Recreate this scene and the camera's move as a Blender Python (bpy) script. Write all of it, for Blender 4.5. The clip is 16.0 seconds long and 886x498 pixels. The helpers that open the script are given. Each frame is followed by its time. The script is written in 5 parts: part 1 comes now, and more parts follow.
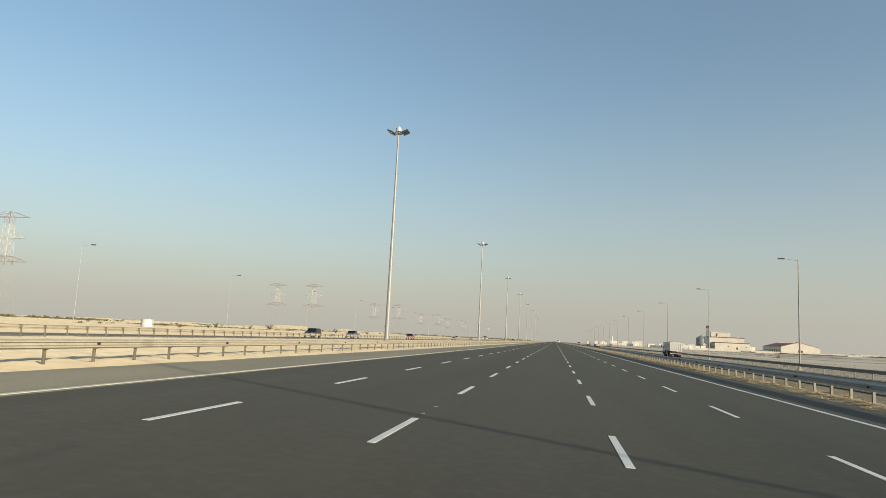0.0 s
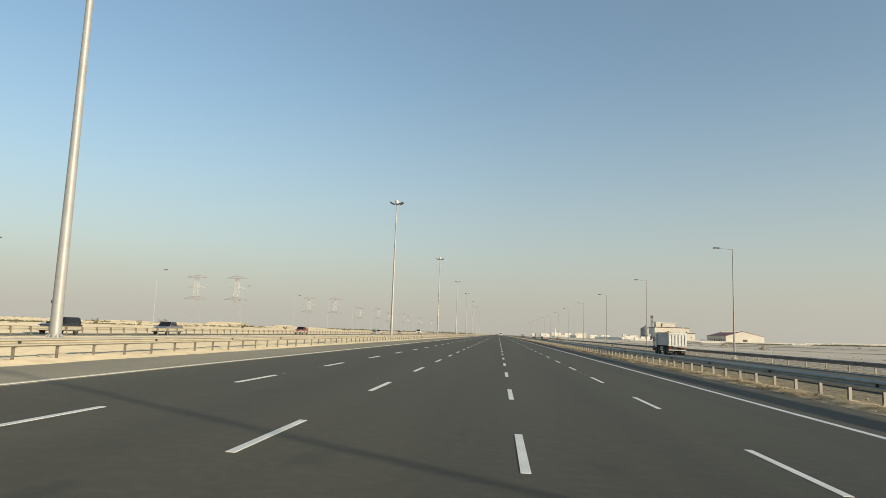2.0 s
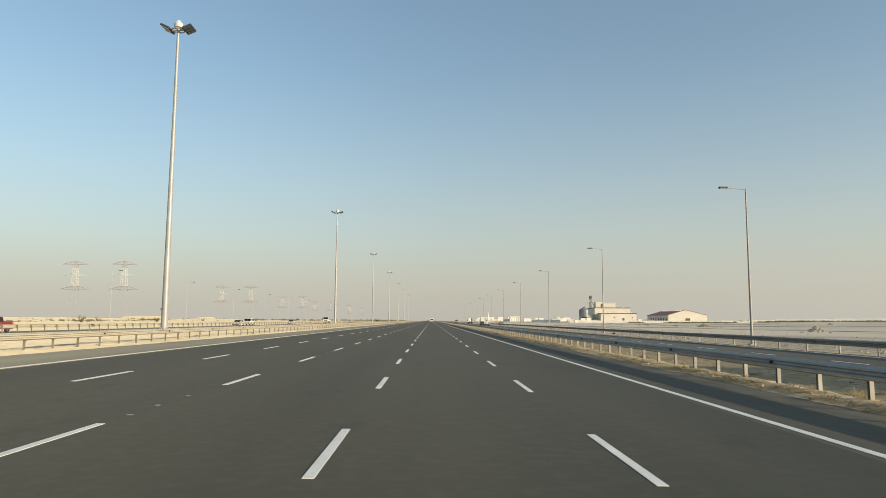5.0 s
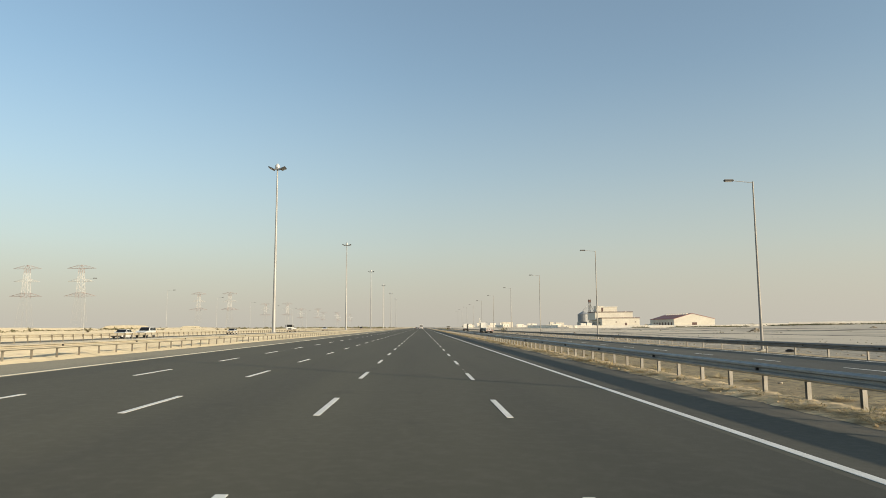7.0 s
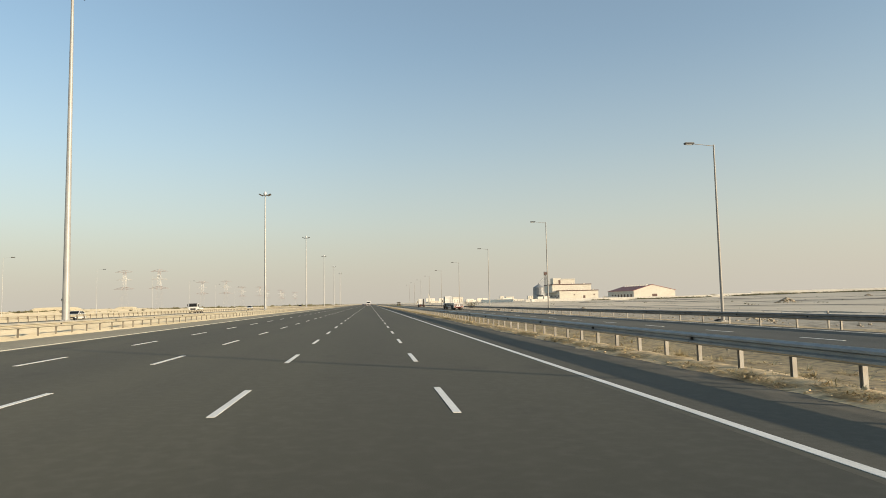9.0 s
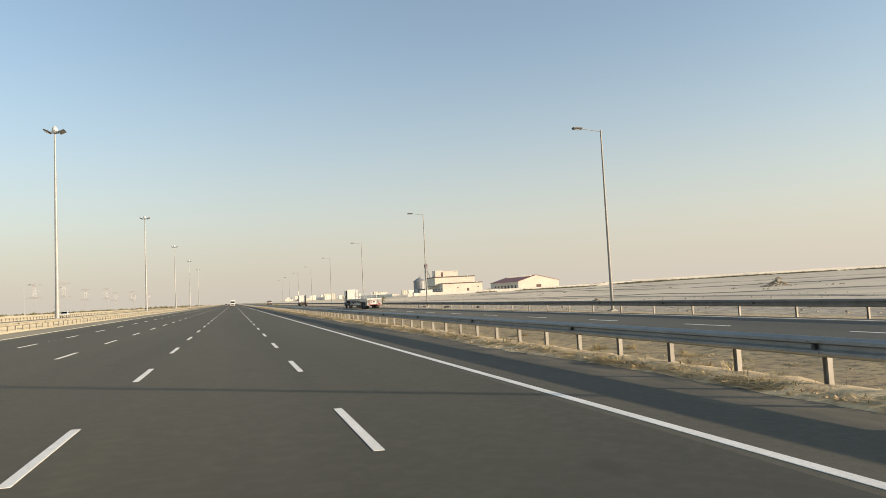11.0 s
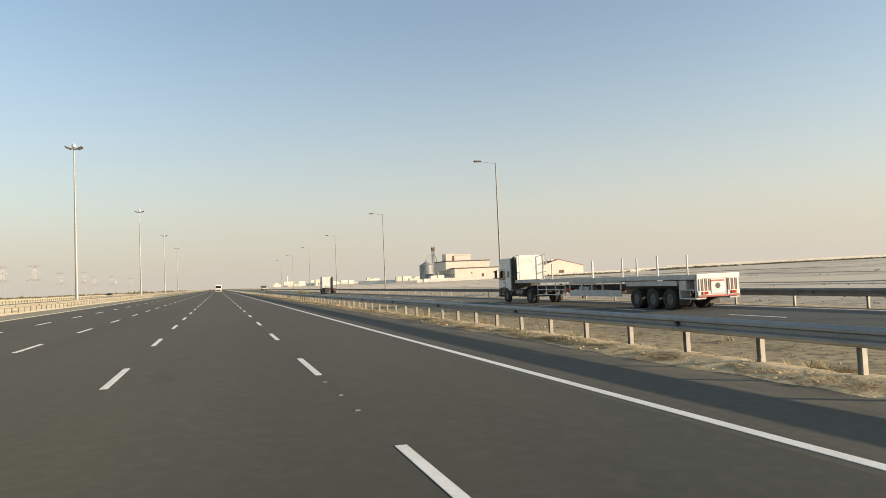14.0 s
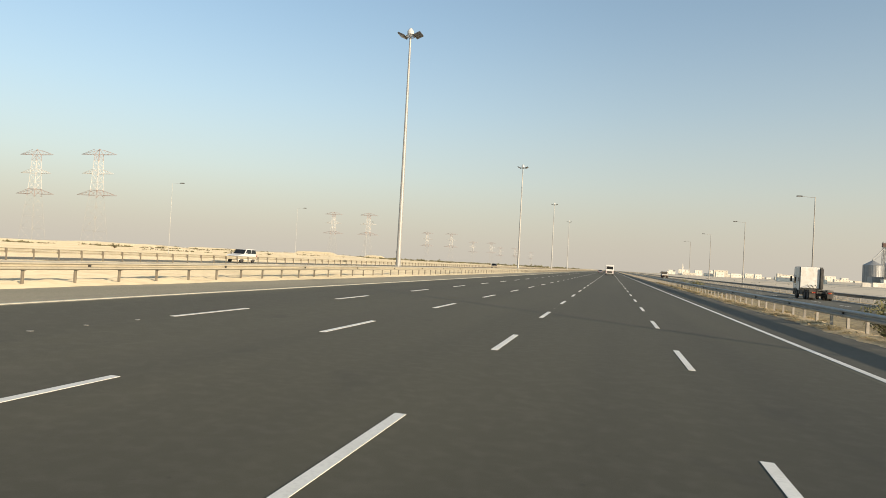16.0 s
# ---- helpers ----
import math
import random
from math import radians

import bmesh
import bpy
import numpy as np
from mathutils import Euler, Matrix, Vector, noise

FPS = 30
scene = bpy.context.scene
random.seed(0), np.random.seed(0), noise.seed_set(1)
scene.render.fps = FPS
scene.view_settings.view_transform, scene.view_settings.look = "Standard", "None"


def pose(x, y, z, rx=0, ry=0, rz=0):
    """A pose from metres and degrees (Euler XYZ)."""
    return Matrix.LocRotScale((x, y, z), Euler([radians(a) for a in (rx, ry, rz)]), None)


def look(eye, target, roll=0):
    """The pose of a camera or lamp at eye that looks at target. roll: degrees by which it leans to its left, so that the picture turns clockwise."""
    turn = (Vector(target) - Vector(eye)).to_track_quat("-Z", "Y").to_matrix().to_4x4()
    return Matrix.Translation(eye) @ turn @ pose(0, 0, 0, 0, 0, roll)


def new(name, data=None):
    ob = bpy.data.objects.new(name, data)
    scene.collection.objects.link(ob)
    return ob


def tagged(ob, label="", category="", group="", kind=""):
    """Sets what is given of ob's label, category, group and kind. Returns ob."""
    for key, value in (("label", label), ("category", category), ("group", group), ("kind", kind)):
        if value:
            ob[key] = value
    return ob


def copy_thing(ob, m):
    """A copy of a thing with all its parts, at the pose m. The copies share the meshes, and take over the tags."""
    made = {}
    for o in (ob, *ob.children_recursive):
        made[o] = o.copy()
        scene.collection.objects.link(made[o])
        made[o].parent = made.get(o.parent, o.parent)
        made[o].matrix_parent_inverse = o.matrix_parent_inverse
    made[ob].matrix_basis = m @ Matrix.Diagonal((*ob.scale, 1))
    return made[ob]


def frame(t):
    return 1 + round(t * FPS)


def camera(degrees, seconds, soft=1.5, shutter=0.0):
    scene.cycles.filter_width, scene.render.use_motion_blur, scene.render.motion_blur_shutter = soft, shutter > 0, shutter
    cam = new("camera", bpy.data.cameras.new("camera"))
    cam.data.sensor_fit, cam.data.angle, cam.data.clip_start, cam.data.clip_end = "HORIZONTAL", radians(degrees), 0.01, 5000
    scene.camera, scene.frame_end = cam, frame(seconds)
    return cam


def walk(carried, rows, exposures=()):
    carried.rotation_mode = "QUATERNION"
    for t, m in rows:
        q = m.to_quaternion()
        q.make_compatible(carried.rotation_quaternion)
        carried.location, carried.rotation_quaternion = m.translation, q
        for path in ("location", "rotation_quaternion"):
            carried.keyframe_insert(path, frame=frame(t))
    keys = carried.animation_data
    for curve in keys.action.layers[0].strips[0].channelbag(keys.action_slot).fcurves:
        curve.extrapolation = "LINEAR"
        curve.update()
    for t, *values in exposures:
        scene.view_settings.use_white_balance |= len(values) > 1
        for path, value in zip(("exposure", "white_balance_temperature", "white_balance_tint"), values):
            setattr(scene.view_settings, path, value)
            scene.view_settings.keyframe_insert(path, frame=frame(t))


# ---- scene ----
# the camera and its drive
cam = camera(66.72, 16.0, soft=0.7)
walk(cam, [
    (0, look((0.745, 14.158, 1.579), (-2.618, 33.707, 4.137), 2.838)),
    (0.5, look((0.826, 28.030, 1.569), (-2.098, 47.689, 3.799), 2.780)),
    (1, look((0.990, 41.885, 1.592), (-1.172, 61.598, 4.185), 2.150)),
    (1.5, look((1.152, 55.625, 1.592), (-0.916, 75.368, 4.028), 2.486)),
    (2, look((1.418, 69.512, 1.562), (-0.287, 89.287, 4.021), 1.973)),
    (2.5, look((1.690, 83.278, 1.582), (-0.811, 102.976, 3.976), 2.355)),
    (3, look((1.967, 96.108, 1.600), (-0.857, 115.712, 4.373), 2.075)),
    (3.5, look((2.210, 110.110, 1.555), (1.365, 129.912, 4.235), 1.181)),
    (4, look((2.547, 124.030, 1.552), (2.007, 143.900, 3.772), 0.888)),
    (4.5, look((2.793, 137.776, 1.524), (2.630, 157.646, 3.794), 0.602)),
    (4.7, look((2.875, 143.286, 1.551), (3.090, 163.172, 3.669), 0.480)),
    (6.8, look((3.666, 203.307, 1.545), (4.246, 223.188, 3.644), -0.102)),
    (7, look((3.712, 208.922, 1.574), (4.356, 228.779, 3.877), -0.264)),
    (7.5, look((3.851, 222.860, 1.528), (5.040, 242.695, 3.795), -0.504)),
    (8, look((3.934, 237.029, 1.565), (5.618, 256.848, 3.655), -0.881)),
    (8.5, look((3.979, 251.323, 1.577), (5.838, 271.185, 3.007), -0.725)),
    (9, look((4.068, 265.496, 1.549), (6.274, 285.311, 3.121), -1.274)),
    (9.5, look((3.997, 279.774, 1.603), (6.689, 299.564, 2.655), -1.360)),
    (10, look((3.981, 294.223, 1.560), (7.799, 313.821, 2.718), -1.885)),
    (12.5, look((3.674, 365.746, 1.612), (11.120, 384.273, 2.757), -3.471)),
    (13, look((3.652, 380.503, 1.591), (10.807, 399.167, 2.281), -3.265)),
    (13.5, look((3.649, 392.212, 1.592), (10.735, 410.904, 2.238), -3.090)),
    (14, look((3.650, 407.032, 1.560), (10.008, 425.973, 2.456), -2.504)),
    (14.5, look((3.648, 422.677, 1.580), (8.828, 441.927, 3.198), -2.289)),
    (15, look((3.733, 440.213, 1.561), (3.432, 460.202, 2.175), 1.162)),
    (15.5, look((3.791, 455.061, 1.575), (0.967, 474.861, 1.613), 2.316)),
    (16, look((3.862, 469.876, 1.607), (-0.989, 489.275, 1.971), 3.044)),
], exposures=((0, 0.76, 6280, 10), (4.5, 0.87, 6350, 10), (9, 0.99, 6580, 11.5), (10.2, 1.11, 6650, 14), (12.5, 1.12, 6670, 15), (14.4, 1.09, 6650, 15),
               (15, 0.9, 6620, 14), (15.5, 1.0, 6620, 14), (16, 1.01, 6620, 13)))

# ---- light ----
SUN_EL = radians(11.5)
SUN_AZ = radians(125.3)      # clockwise from the road's direction
world = bpy.data.worlds.new("sky")
scene.world = world
world.use_nodes = True
wn = world.node_tree.nodes
wl = world.node_tree.links
bg = wn["Background"]
sky = wn.new("ShaderNodeTexSky")
sky.sky_type = "NISHITA"
sky.sun_disc = False
sky.sun_elevation = SUN_EL
sky.sun_rotation = SUN_AZ
sky.altitude = 0
sky.air_density = 1.0
sky.dust_density = 1.0
sky.ozone_density = 2.0
# dusty haze that thickens towards the horizon
wtc = wn.new("ShaderNodeTexCoord")
wsep = wn.new("ShaderNodeSeparateXYZ")
wl.new(wtc.outputs["Generated"], wsep.inputs[0])
wramp = wn.new("ShaderNodeValToRGB")
wl.new(wsep.outputs[2], wramp.inputs[0])
wramp.color_ramp.interpolation = "B_SPLINE"
el = wramp.color_ramp.elements
el[0].position, el[0].color = 0.0, (0.97, 0.97, 0.97, 1)
el[1].position, el[1].color = 1.0, (0.2, 0.2, 0.2, 1)
for at_z, amount in ((0.05, 0.92), (0.12, 0.66), (0.22, 0.37), (0.36, 0.14), (0.6, 0.14)):
    e = el.new(at_z)
    e.color = (amount, amount, amount, 1)
wmix = wn.new("ShaderNodeMix")
wmix.data_type = "RGBA"
wl.new(wramp.outputs[0], wmix.inputs[0])
wtint = wn.new("ShaderNodeMix")
wtint.data_type = "RGBA"
wtint.blend_type = "MULTIPLY"
wtint.inputs[0].default_value = 1.0
wl.new(sky.outputs[0], wtint.inputs[6])
wtint.inputs[7].default_value = (0.91, 1.0, 0.948, 1)
wl.new(wtint.outputs[2], wmix.inputs[6])
# the lowest air is browner with dust
wdust = wn.new("ShaderNodeValToRGB")
wl.new(wsep.outputs[2], wdust.inputs[0])
de = wdust.color_ramp.elements
de[0].position, de[0].color = 0.0, (0.945, 0.885, 0.752, 1)
de[1].position, de[1].color = 0.11, (1.0, 0.94, 0.79, 1)
wamount = wn.new("ShaderNodeVectorMath")
wamount.operation = "SCALE"
wamount.inputs["Scale"].default_value = 2.8
wl.new(wdust.outputs[0], wamount.inputs[0])
wl.new(wamount.outputs[0], wmix.inputs[7])
# the dusty air is a little brighter towards the sun and away from it than across
wdot = wn.new("ShaderNodeVectorMath")
wdot.operation = "DOT_PRODUCT"
wl.new(wtc.outputs["Generated"], wdot.inputs[0])
wdot.inputs[1].default_value = (math.sin(SUN_AZ), math.cos(SUN_AZ), 0)
woff = wn.new("ShaderNodeMath")
woff.operation = "ADD"
woff.inputs[1].default_value = 0.55
wl.new(wdot.outputs["Value"], woff.inputs[0])
wabs = wn.new("ShaderNodeMath")
wabs.operation = "ABSOLUTE"
wl.new(woff.outputs[0], wabs.inputs[0])
wside = wn.new("ShaderNodeMath")
wside.operation = "MULTIPLY_ADD"
wside.inputs[1].default_value, wside.inputs[2].default_value = 0.105, 0.962
wl.new(wabs.outputs[0], wside.inputs[0])
wglow = wn.new("ShaderNodeVectorMath")
wglow.operation = "SCALE"
wl.new(wmix.outputs[2], wglow.inputs[0])
wl.new(wside.outputs[0], wglow.inputs["Scale"])
wl.new(wglow.outputs[0], bg.inputs[0])
bg.inputs[1].default_value = 0.112
sun = bpy.data.lights.new("sun", "SUN")
sun.energy = 2.95
sun.angle = radians(0.6)
sun.color = (1.0, 0.83, 0.60)
sun_ob = new("sun", sun)
to_sun = Vector((math.sin(SUN_AZ) * math.cos(SUN_EL), math.cos(SUN_AZ) * math.cos(SUN_EL), math.sin(SUN_EL)))
sun_ob.rotation_euler = to_sun.to_track_quat("Z", "Y").to_euler()


# ---- materials ----
def material(name, base, rough=0.6, metal=0.0, second=None, scale=3.0, detail=6.0, spread=(0.35, 0.65),
             fine=None, fine_scale=60.0, fine_mix=0.25, bump=0.0, bump_scale=80.0, stretch=(1, 1, 1), island=0.0, matt=0.0):
    """Two colours mixed by a broad noise, a third by a fine one, with grain relief."""
    m = bpy.data.materials.new(name)
    m.use_nodes = True
    n, l = m.node_tree.nodes, m.node_tree.links
    b = n["Principled BSDF"]
    b.inputs["Roughness"].default_value = rough
    b.inputs["Metallic"].default_value = metal
    b.inputs["Diffuse Roughness"].default_value = matt
    tc = n.new("ShaderNodeTexCoord")
    mp = n.new("ShaderNodeMapping")
    mp.inputs["Scale"].default_value = stretch
    geo = n.new("ShaderNodeNewGeometry")
    l.new(geo.outputs["Position"], mp.inputs[0])
    col = n.new("ShaderNodeRGB")
    col.outputs[0].default_value = (*base, 1)
    out = col.outputs[0]
    if second:
        a = n.new("ShaderNodeTexNoise")
        a.inputs["Scale"].default_value = scale
        a.inputs["Detail"].default_value = detail
        l.new(mp.outputs[0], a.inputs["Vector"])
        r = n.new("ShaderNodeMapRange")
        r.inputs[1].default_value, r.inputs[2].default_value = spread
        l.new(a.outputs[0], r.inputs[0])
        x = n.new("ShaderNodeMix")
        x.data_type = "RGBA"
        l.new(r.outputs[0], x.inputs[0])
        l.new(out, x.inputs[6])
        x.inputs[7].default_value = (*second, 1)
        out = x.outputs[2]
    if fine:
        a = n.new("ShaderNodeTexNoise")
        a.inputs["Scale"].default_value = fine_scale
        a.inputs["Detail"].default_value = 4
        l.new(geo.outputs["Position"], a.inputs["Vector"])
        r = n.new("ShaderNodeMapRange")
        r.inputs[1].default_value, r.inputs[2].default_value = 0.45, 0.7
        r.inputs[4].default_value = fine_mix
        l.new(a.outputs[0], r.inputs[0])
        x = n.new("ShaderNodeMix")
        x.data_type = "RGBA"
        l.new(r.outputs[0], x.inputs[0])
        l.new(out, x.inputs[6])
        x.inputs[7].default_value = (*fine, 1)
        out = x.outputs[2]
    if island:
        ri = n.new("ShaderNodeObjectInfo")
        hs = n.new("ShaderNodeHueSaturation")
        r = n.new("ShaderNodeMapRange")
        r.inputs[3].default_value, r.inputs[4].default_value = 1 - island, 1 + island
        l.new(ri.outputs["Random"], r.inputs[0])
        l.new(r.outputs[0], hs.inputs["Value"])
        l.new(out, hs.inputs["Color"])
        out = hs.outputs[0]
    l.new(out, b.inputs["Base Color"])
    if bump:
        a = n.new("ShaderNodeTexNoise")
        a.inputs["Scale"].default_value = bump_scale
        a.inputs["Detail"].default_value = 5
        l.new(geo.outputs["Position"], a.inputs["Vector"])
        bp = n.new("ShaderNodeBump")
        bp.inputs["Strength"].default_value = bump
        bp.inputs["Distance"].default_value = 0.02
        l.new(a.outputs[0], bp.inputs["Height"])
        l.new(bp.outputs[0], b.inputs["Normal"])
    return m


asphalt = material("asphalt", (0.0455, 0.0437, 0.0292), 0.9, second=(0.060, 0.0572, 0.0384), scale=0.5, spread=(0.28, 0.72), stretch=(1, 0.05, 1),
                   fine=(0.09, 0.084, 0.066), fine_scale=5, fine_mix=0.3, bump=0.12, bump_scale=90, matt=0.4)
a_n, a_l = asphalt.node_tree.nodes, asphalt.node_tree.links
a_bsdf = a_n["Principled BSDF"]
a_pos = a_n.new("ShaderNodeNewGeometry")
for stain_scale, stretch, lo, hi, depth in ((0.9, (1, 0.45, 1), 0.64, 0.75, 0.35), (0.28, (1.0, 0.03, 1), 0.45, 0.7, 0.28), (9.0, (1, 1, 1), 0.68, 0.76, 0.4)):
    a_map = a_n.new("ShaderNodeMapping")
    a_map.inputs["Scale"].default_value = stretch
    a_l.new(a_pos.outputs["Position"], a_map.inputs[0])
    a_noise = a_n.new("ShaderNodeTexNoise")
    a_noise.inputs["Scale"].default_value = stain_scale
    a_noise.inputs["Detail"].default_value = 3
    a_l.new(a_map.outputs[0], a_noise.inputs["Vector"])
    a_range = a_n.new("ShaderNodeMapRange")
    a_range.inputs[1].default_value, a_range.inputs[2].default_value = lo, hi
    a_range.inputs[4].default_value = depth
    a_l.new(a_noise.outputs[0], a_range.inputs[0])
    a_mix = a_n.new("ShaderNodeMix")
    a_mix.data_type = "RGBA"
    a_l.new(a_range.outputs[0], a_mix.inputs[0])
    a_l.new(a_bsdf.inputs["Base Color"].links[0].from_socket, a_mix.inputs[6])
    a_mix.inputs[7].default_value = (0.02, 0.019, 0.016, 1)
    a_l.new(a_mix.outputs[2], a_bsdf.inputs["Base Color"])
asphalt_old = material("asphalt_dusty", (0.113, 0.112, 0.088), 0.95, second=(0.15, 0.145, 0.112), scale=0.5, stretch=(1, 0.12, 1),
                       fine=(0.19, 0.175, 0.14), fine_scale=9, fine_mix=0.4, bump=0.4, bump_scale=50, matt=1.0)
asphalt_service = material("asphalt_service", (0.061, 0.061, 0.048), 0.9, second=(0.082, 0.08, 0.063), scale=0.4, stretch=(1, 0.1, 1),
                           fine=(0.09, 0.087, 0.073), fine_scale=9, fine_mix=0.35, bump=0.3, bump_scale=60, matt=1.0)
verge = material("gravel_verge", (0.345, 0.258, 0.135), 0.95, second=(0.47, 0.355, 0.178), scale=0.9, spread=(0.45, 0.7), stretch=(1, 0.4, 1),
                 fine=(0.105, 0.088, 0.055), fine_scale=3.2, fine_mix=0.9, bump=1.0, bump_scale=11, matt=0.2)
edge_sand = material("drifted_sand", (0.66, 0.50, 0.285), 0.95, second=(0.47, 0.352, 0.195), scale=2.2, spread=(0.45, 0.65), stretch=(1, 0.45, 1),
                     fine=(0.17, 0.128, 0.07), fine_scale=4.0, fine_mix=0.65, bump=1.0, bump_scale=14, matt=0.2)
desert = material("desert_gravel", (0.60, 0.508, 0.372), 0.95, second=(0.355, 0.3, 0.22), scale=0.022, spread=(0.47, 0.66), stretch=(0.8, 1.0, 1),
                  fine=(0.66, 0.57, 0.44), fine_scale=0.25, fine_mix=0.7, bump=0.6, bump_scale=6, matt=0.2)
# a strip of darker stony ground runs along the service road and frays out into the desert
d_n, d_l = desert.node_tree.nodes, desert.node_tree.links
d_bsdf = d_n["Principled BSDF"]
d_geo = d_n.new("ShaderNodeNewGeometry")
d_sep = d_n.new("ShaderNodeSeparateXYZ")
d_l.new(d_geo.outputs["Position"], d_sep.inputs[0])
d_edge = d_n.new("ShaderNodeTexNoise")
d_edge.inputs["Scale"].default_value = 0.07
d_edge.inputs["Detail"].default_value = 6
d_l.new(d_geo.outputs["Position"], d_edge.inputs["Vector"])
d_add = d_n.new("ShaderNodeMath")
d_add.operation = "MULTIPLY_ADD"
d_add.inputs[1].default_value = 40.0
d_l.new(d_edge.outputs[0], d_add.inputs[0])
d_l.new(d_sep.outputs[0], d_add.inputs[2])
d_fade = d_n.new("ShaderNodeMapRange")
d_fade.inputs[1].default_value, d_fade.inputs[2].default_value = 62.0, 72.0
d_fade.inputs[3].default_value, d_fade.inputs[4].default_value = 1.0, 0.0
d_l.new(d_add.outputs[0], d_fade.inputs[0])
d_speck = d_n.new("ShaderNodeTexNoise")
d_speck.inputs["Scale"].default_value = 1.3
d_speck.inputs["Detail"].default_value = 7
d_l.new(d_geo.outputs["Position"], d_speck.inputs["Vector"])
d_ramp = d_n.new("ShaderNodeValToRGB")
d_ramp.color_ramp.elements[0].position, d_ramp.color_ramp.elements[0].color = 0.36, (0.49, 0.415, 0.305, 1)
d_ramp.color_ramp.elements[1].position, d_ramp.color_ramp.elements[1].color = 0.66, (0.2, 0.175, 0.13, 1)
d_l.new(d_speck.outputs[0], d_ramp.inputs[0])
d_mix = d_n.new("ShaderNodeMix")
d_mix.data_type = "RGBA"
d_l.new(d_fade.outputs[0], d_mix.inputs[0])
d_l.new(d_bsdf.inputs["Base Color"].links[0].from_socket, d_mix.inputs[6])
d_l.new(d_ramp.outputs[0], d_mix.inputs[7])
d_l.new(d_mix.outputs[2], d_bsdf.inputs["Base Color"])
sand = material("sand", (0.435, 0.371, 0.244), 0.95, second=(0.53, 0.458, 0.316), scale=0.06, spread=(0.3, 0.7),
                fine=(0.34, 0.27, 0.175), fine_scale=1.1, fine_mix=0.5, bump=0.6, bump_scale=9, matt=1.0)
paint_line = material("road_paint", (0.88, 0.85, 0.77), 0.7, second=(0.78, 0.745, 0.66), scale=1.2, fine=(0.42, 0.40, 0.35), fine_scale=25,
                      fine_mix=0.25)
stud_grey = material("worn_stud", (0.3, 0.285, 0.25), 0.7, second=(0.2, 0.19, 0.17), scale=3.0)
paint_yellow = material("road_paint_warm", (0.82, 0.75, 0.58), 0.7, second=(0.72, 0.65, 0.50), scale=1.0, fine=(0.3, 0.27, 0.2), fine_scale=25,
                        fine_mix=0.3)
# the outer shoulder is dusted with sand that thins towards the traffic
shoulder_mat = material("asphalt_shoulder", (0.062, 0.058, 0.041), 0.93, second=(0.083, 0.077, 0.054), scale=0.7, stretch=(1, 0.12, 1),
                        fine=(0.12, 0.11, 0.085), fine_scale=7, fine_mix=0.35, bump=0.3, bump_scale=40, matt=0.0)
sn, sl = shoulder_mat.node_tree.nodes, shoulder_mat.node_tree.links
s_bsdf = sn["Principled BSDF"]
s_geo = sn.new("ShaderNodeNewGeometry")
s_sep = sn.new("ShaderNodeSeparateXYZ")
sl.new(s_geo.outputs["Position"], s_sep.inputs[0])
s_map = sn.new("ShaderNodeMapping")
s_map.inputs["Scale"].default_value = (1.2, 0.35, 1)
sl.new(s_geo.outputs["Position"], s_map.inputs[0])
s_noise = sn.new("ShaderNodeTexNoise")
s_noise.inputs["Scale"].default_value = 1.6
s_noise.inputs["Detail"].default_value = 7
sl.new(s_map.outputs[0], s_noise.inputs["Vector"])
s_add = sn.new("ShaderNodeMath")
s_add.operation = "MULTIPLY_ADD"
s_add.inputs[1].default_value = 2.6
sl.new(s_noise.outputs[0], s_add.inputs[0])
sl.new(s_sep.outputs[0], s_add.inputs[2])
s_range = sn.new("ShaderNodeMapRange")
s_range.inputs[1].default_value, s_range.inputs[2].default_value = 12.1, 13.9
s_range.inputs[4].default_value = 0.75
sl.new(s_add.outputs[0], s_range.inputs[0])
s_mix = sn.new("ShaderNodeMix")
s_mix.data_type = "RGBA"
sl.new(s_range.outputs[0], s_mix.inputs[0])
sl.new(s_bsdf.inputs["Base Color"].links[0].from_socket, s_mix.inputs[6])
s_mix.inputs[7].default_value = (0.24, 0.20, 0.14, 1)
sl.new(s_mix.outputs[2], s_bsdf.inputs["Base Color"])
# rail steel darkened for a face turned from the sun
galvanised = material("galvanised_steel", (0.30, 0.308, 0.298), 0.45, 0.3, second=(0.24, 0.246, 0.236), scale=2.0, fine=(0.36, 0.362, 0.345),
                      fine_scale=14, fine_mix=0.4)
# same steel darker still: shade on the service road rail put into the colour
rail_shade_tone = material("shade_tone_rail_steel", (0.21, 0.2, 0.175), 0.6, 0.25, second=(0.155, 0.145, 0.13), scale=1.5, fine=(0.24, 0.22, 0.18),
                          fine_scale=10, fine_mix=0.35)
# same steel paled: sunlight on the two left rails put into the colour
rail_sunlit_tone = material("sunlit_tone_rail_steel", (0.53, 0.48, 0.365), 0.65, 0.05, second=(0.45, 0.405, 0.305), scale=1.5, fine=(0.36, 0.32, 0.25),
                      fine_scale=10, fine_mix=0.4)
post_steel = material("post_steel", (0.34, 0.325, 0.29), 0.6, 0.35, second=(0.27, 0.25, 0.215), scale=3.0, fine=(0.45, 0.38, 0.28),
                      fine_scale=12, fine_mix=0.35, island=0.12)
# darker, browner copy of the post steel for the left rails
post_dark = material("brown_post_steel", (0.29, 0.255, 0.195), 0.65, 0.2, second=(0.22, 0.19, 0.145), scale=3.0, fine=(0.3, 0.26, 0.19), fine_scale=12,
                     fine_mix=0.35, island=0.12)
mast_paint = material("mast_steel", (0.40, 0.392, 0.37), 0.5, 0.2, second=(0.335, 0.328, 0.31), scale=0.7, fine=(0.47, 0.46, 0.43), fine_scale=6,
                      fine_mix=0.3)
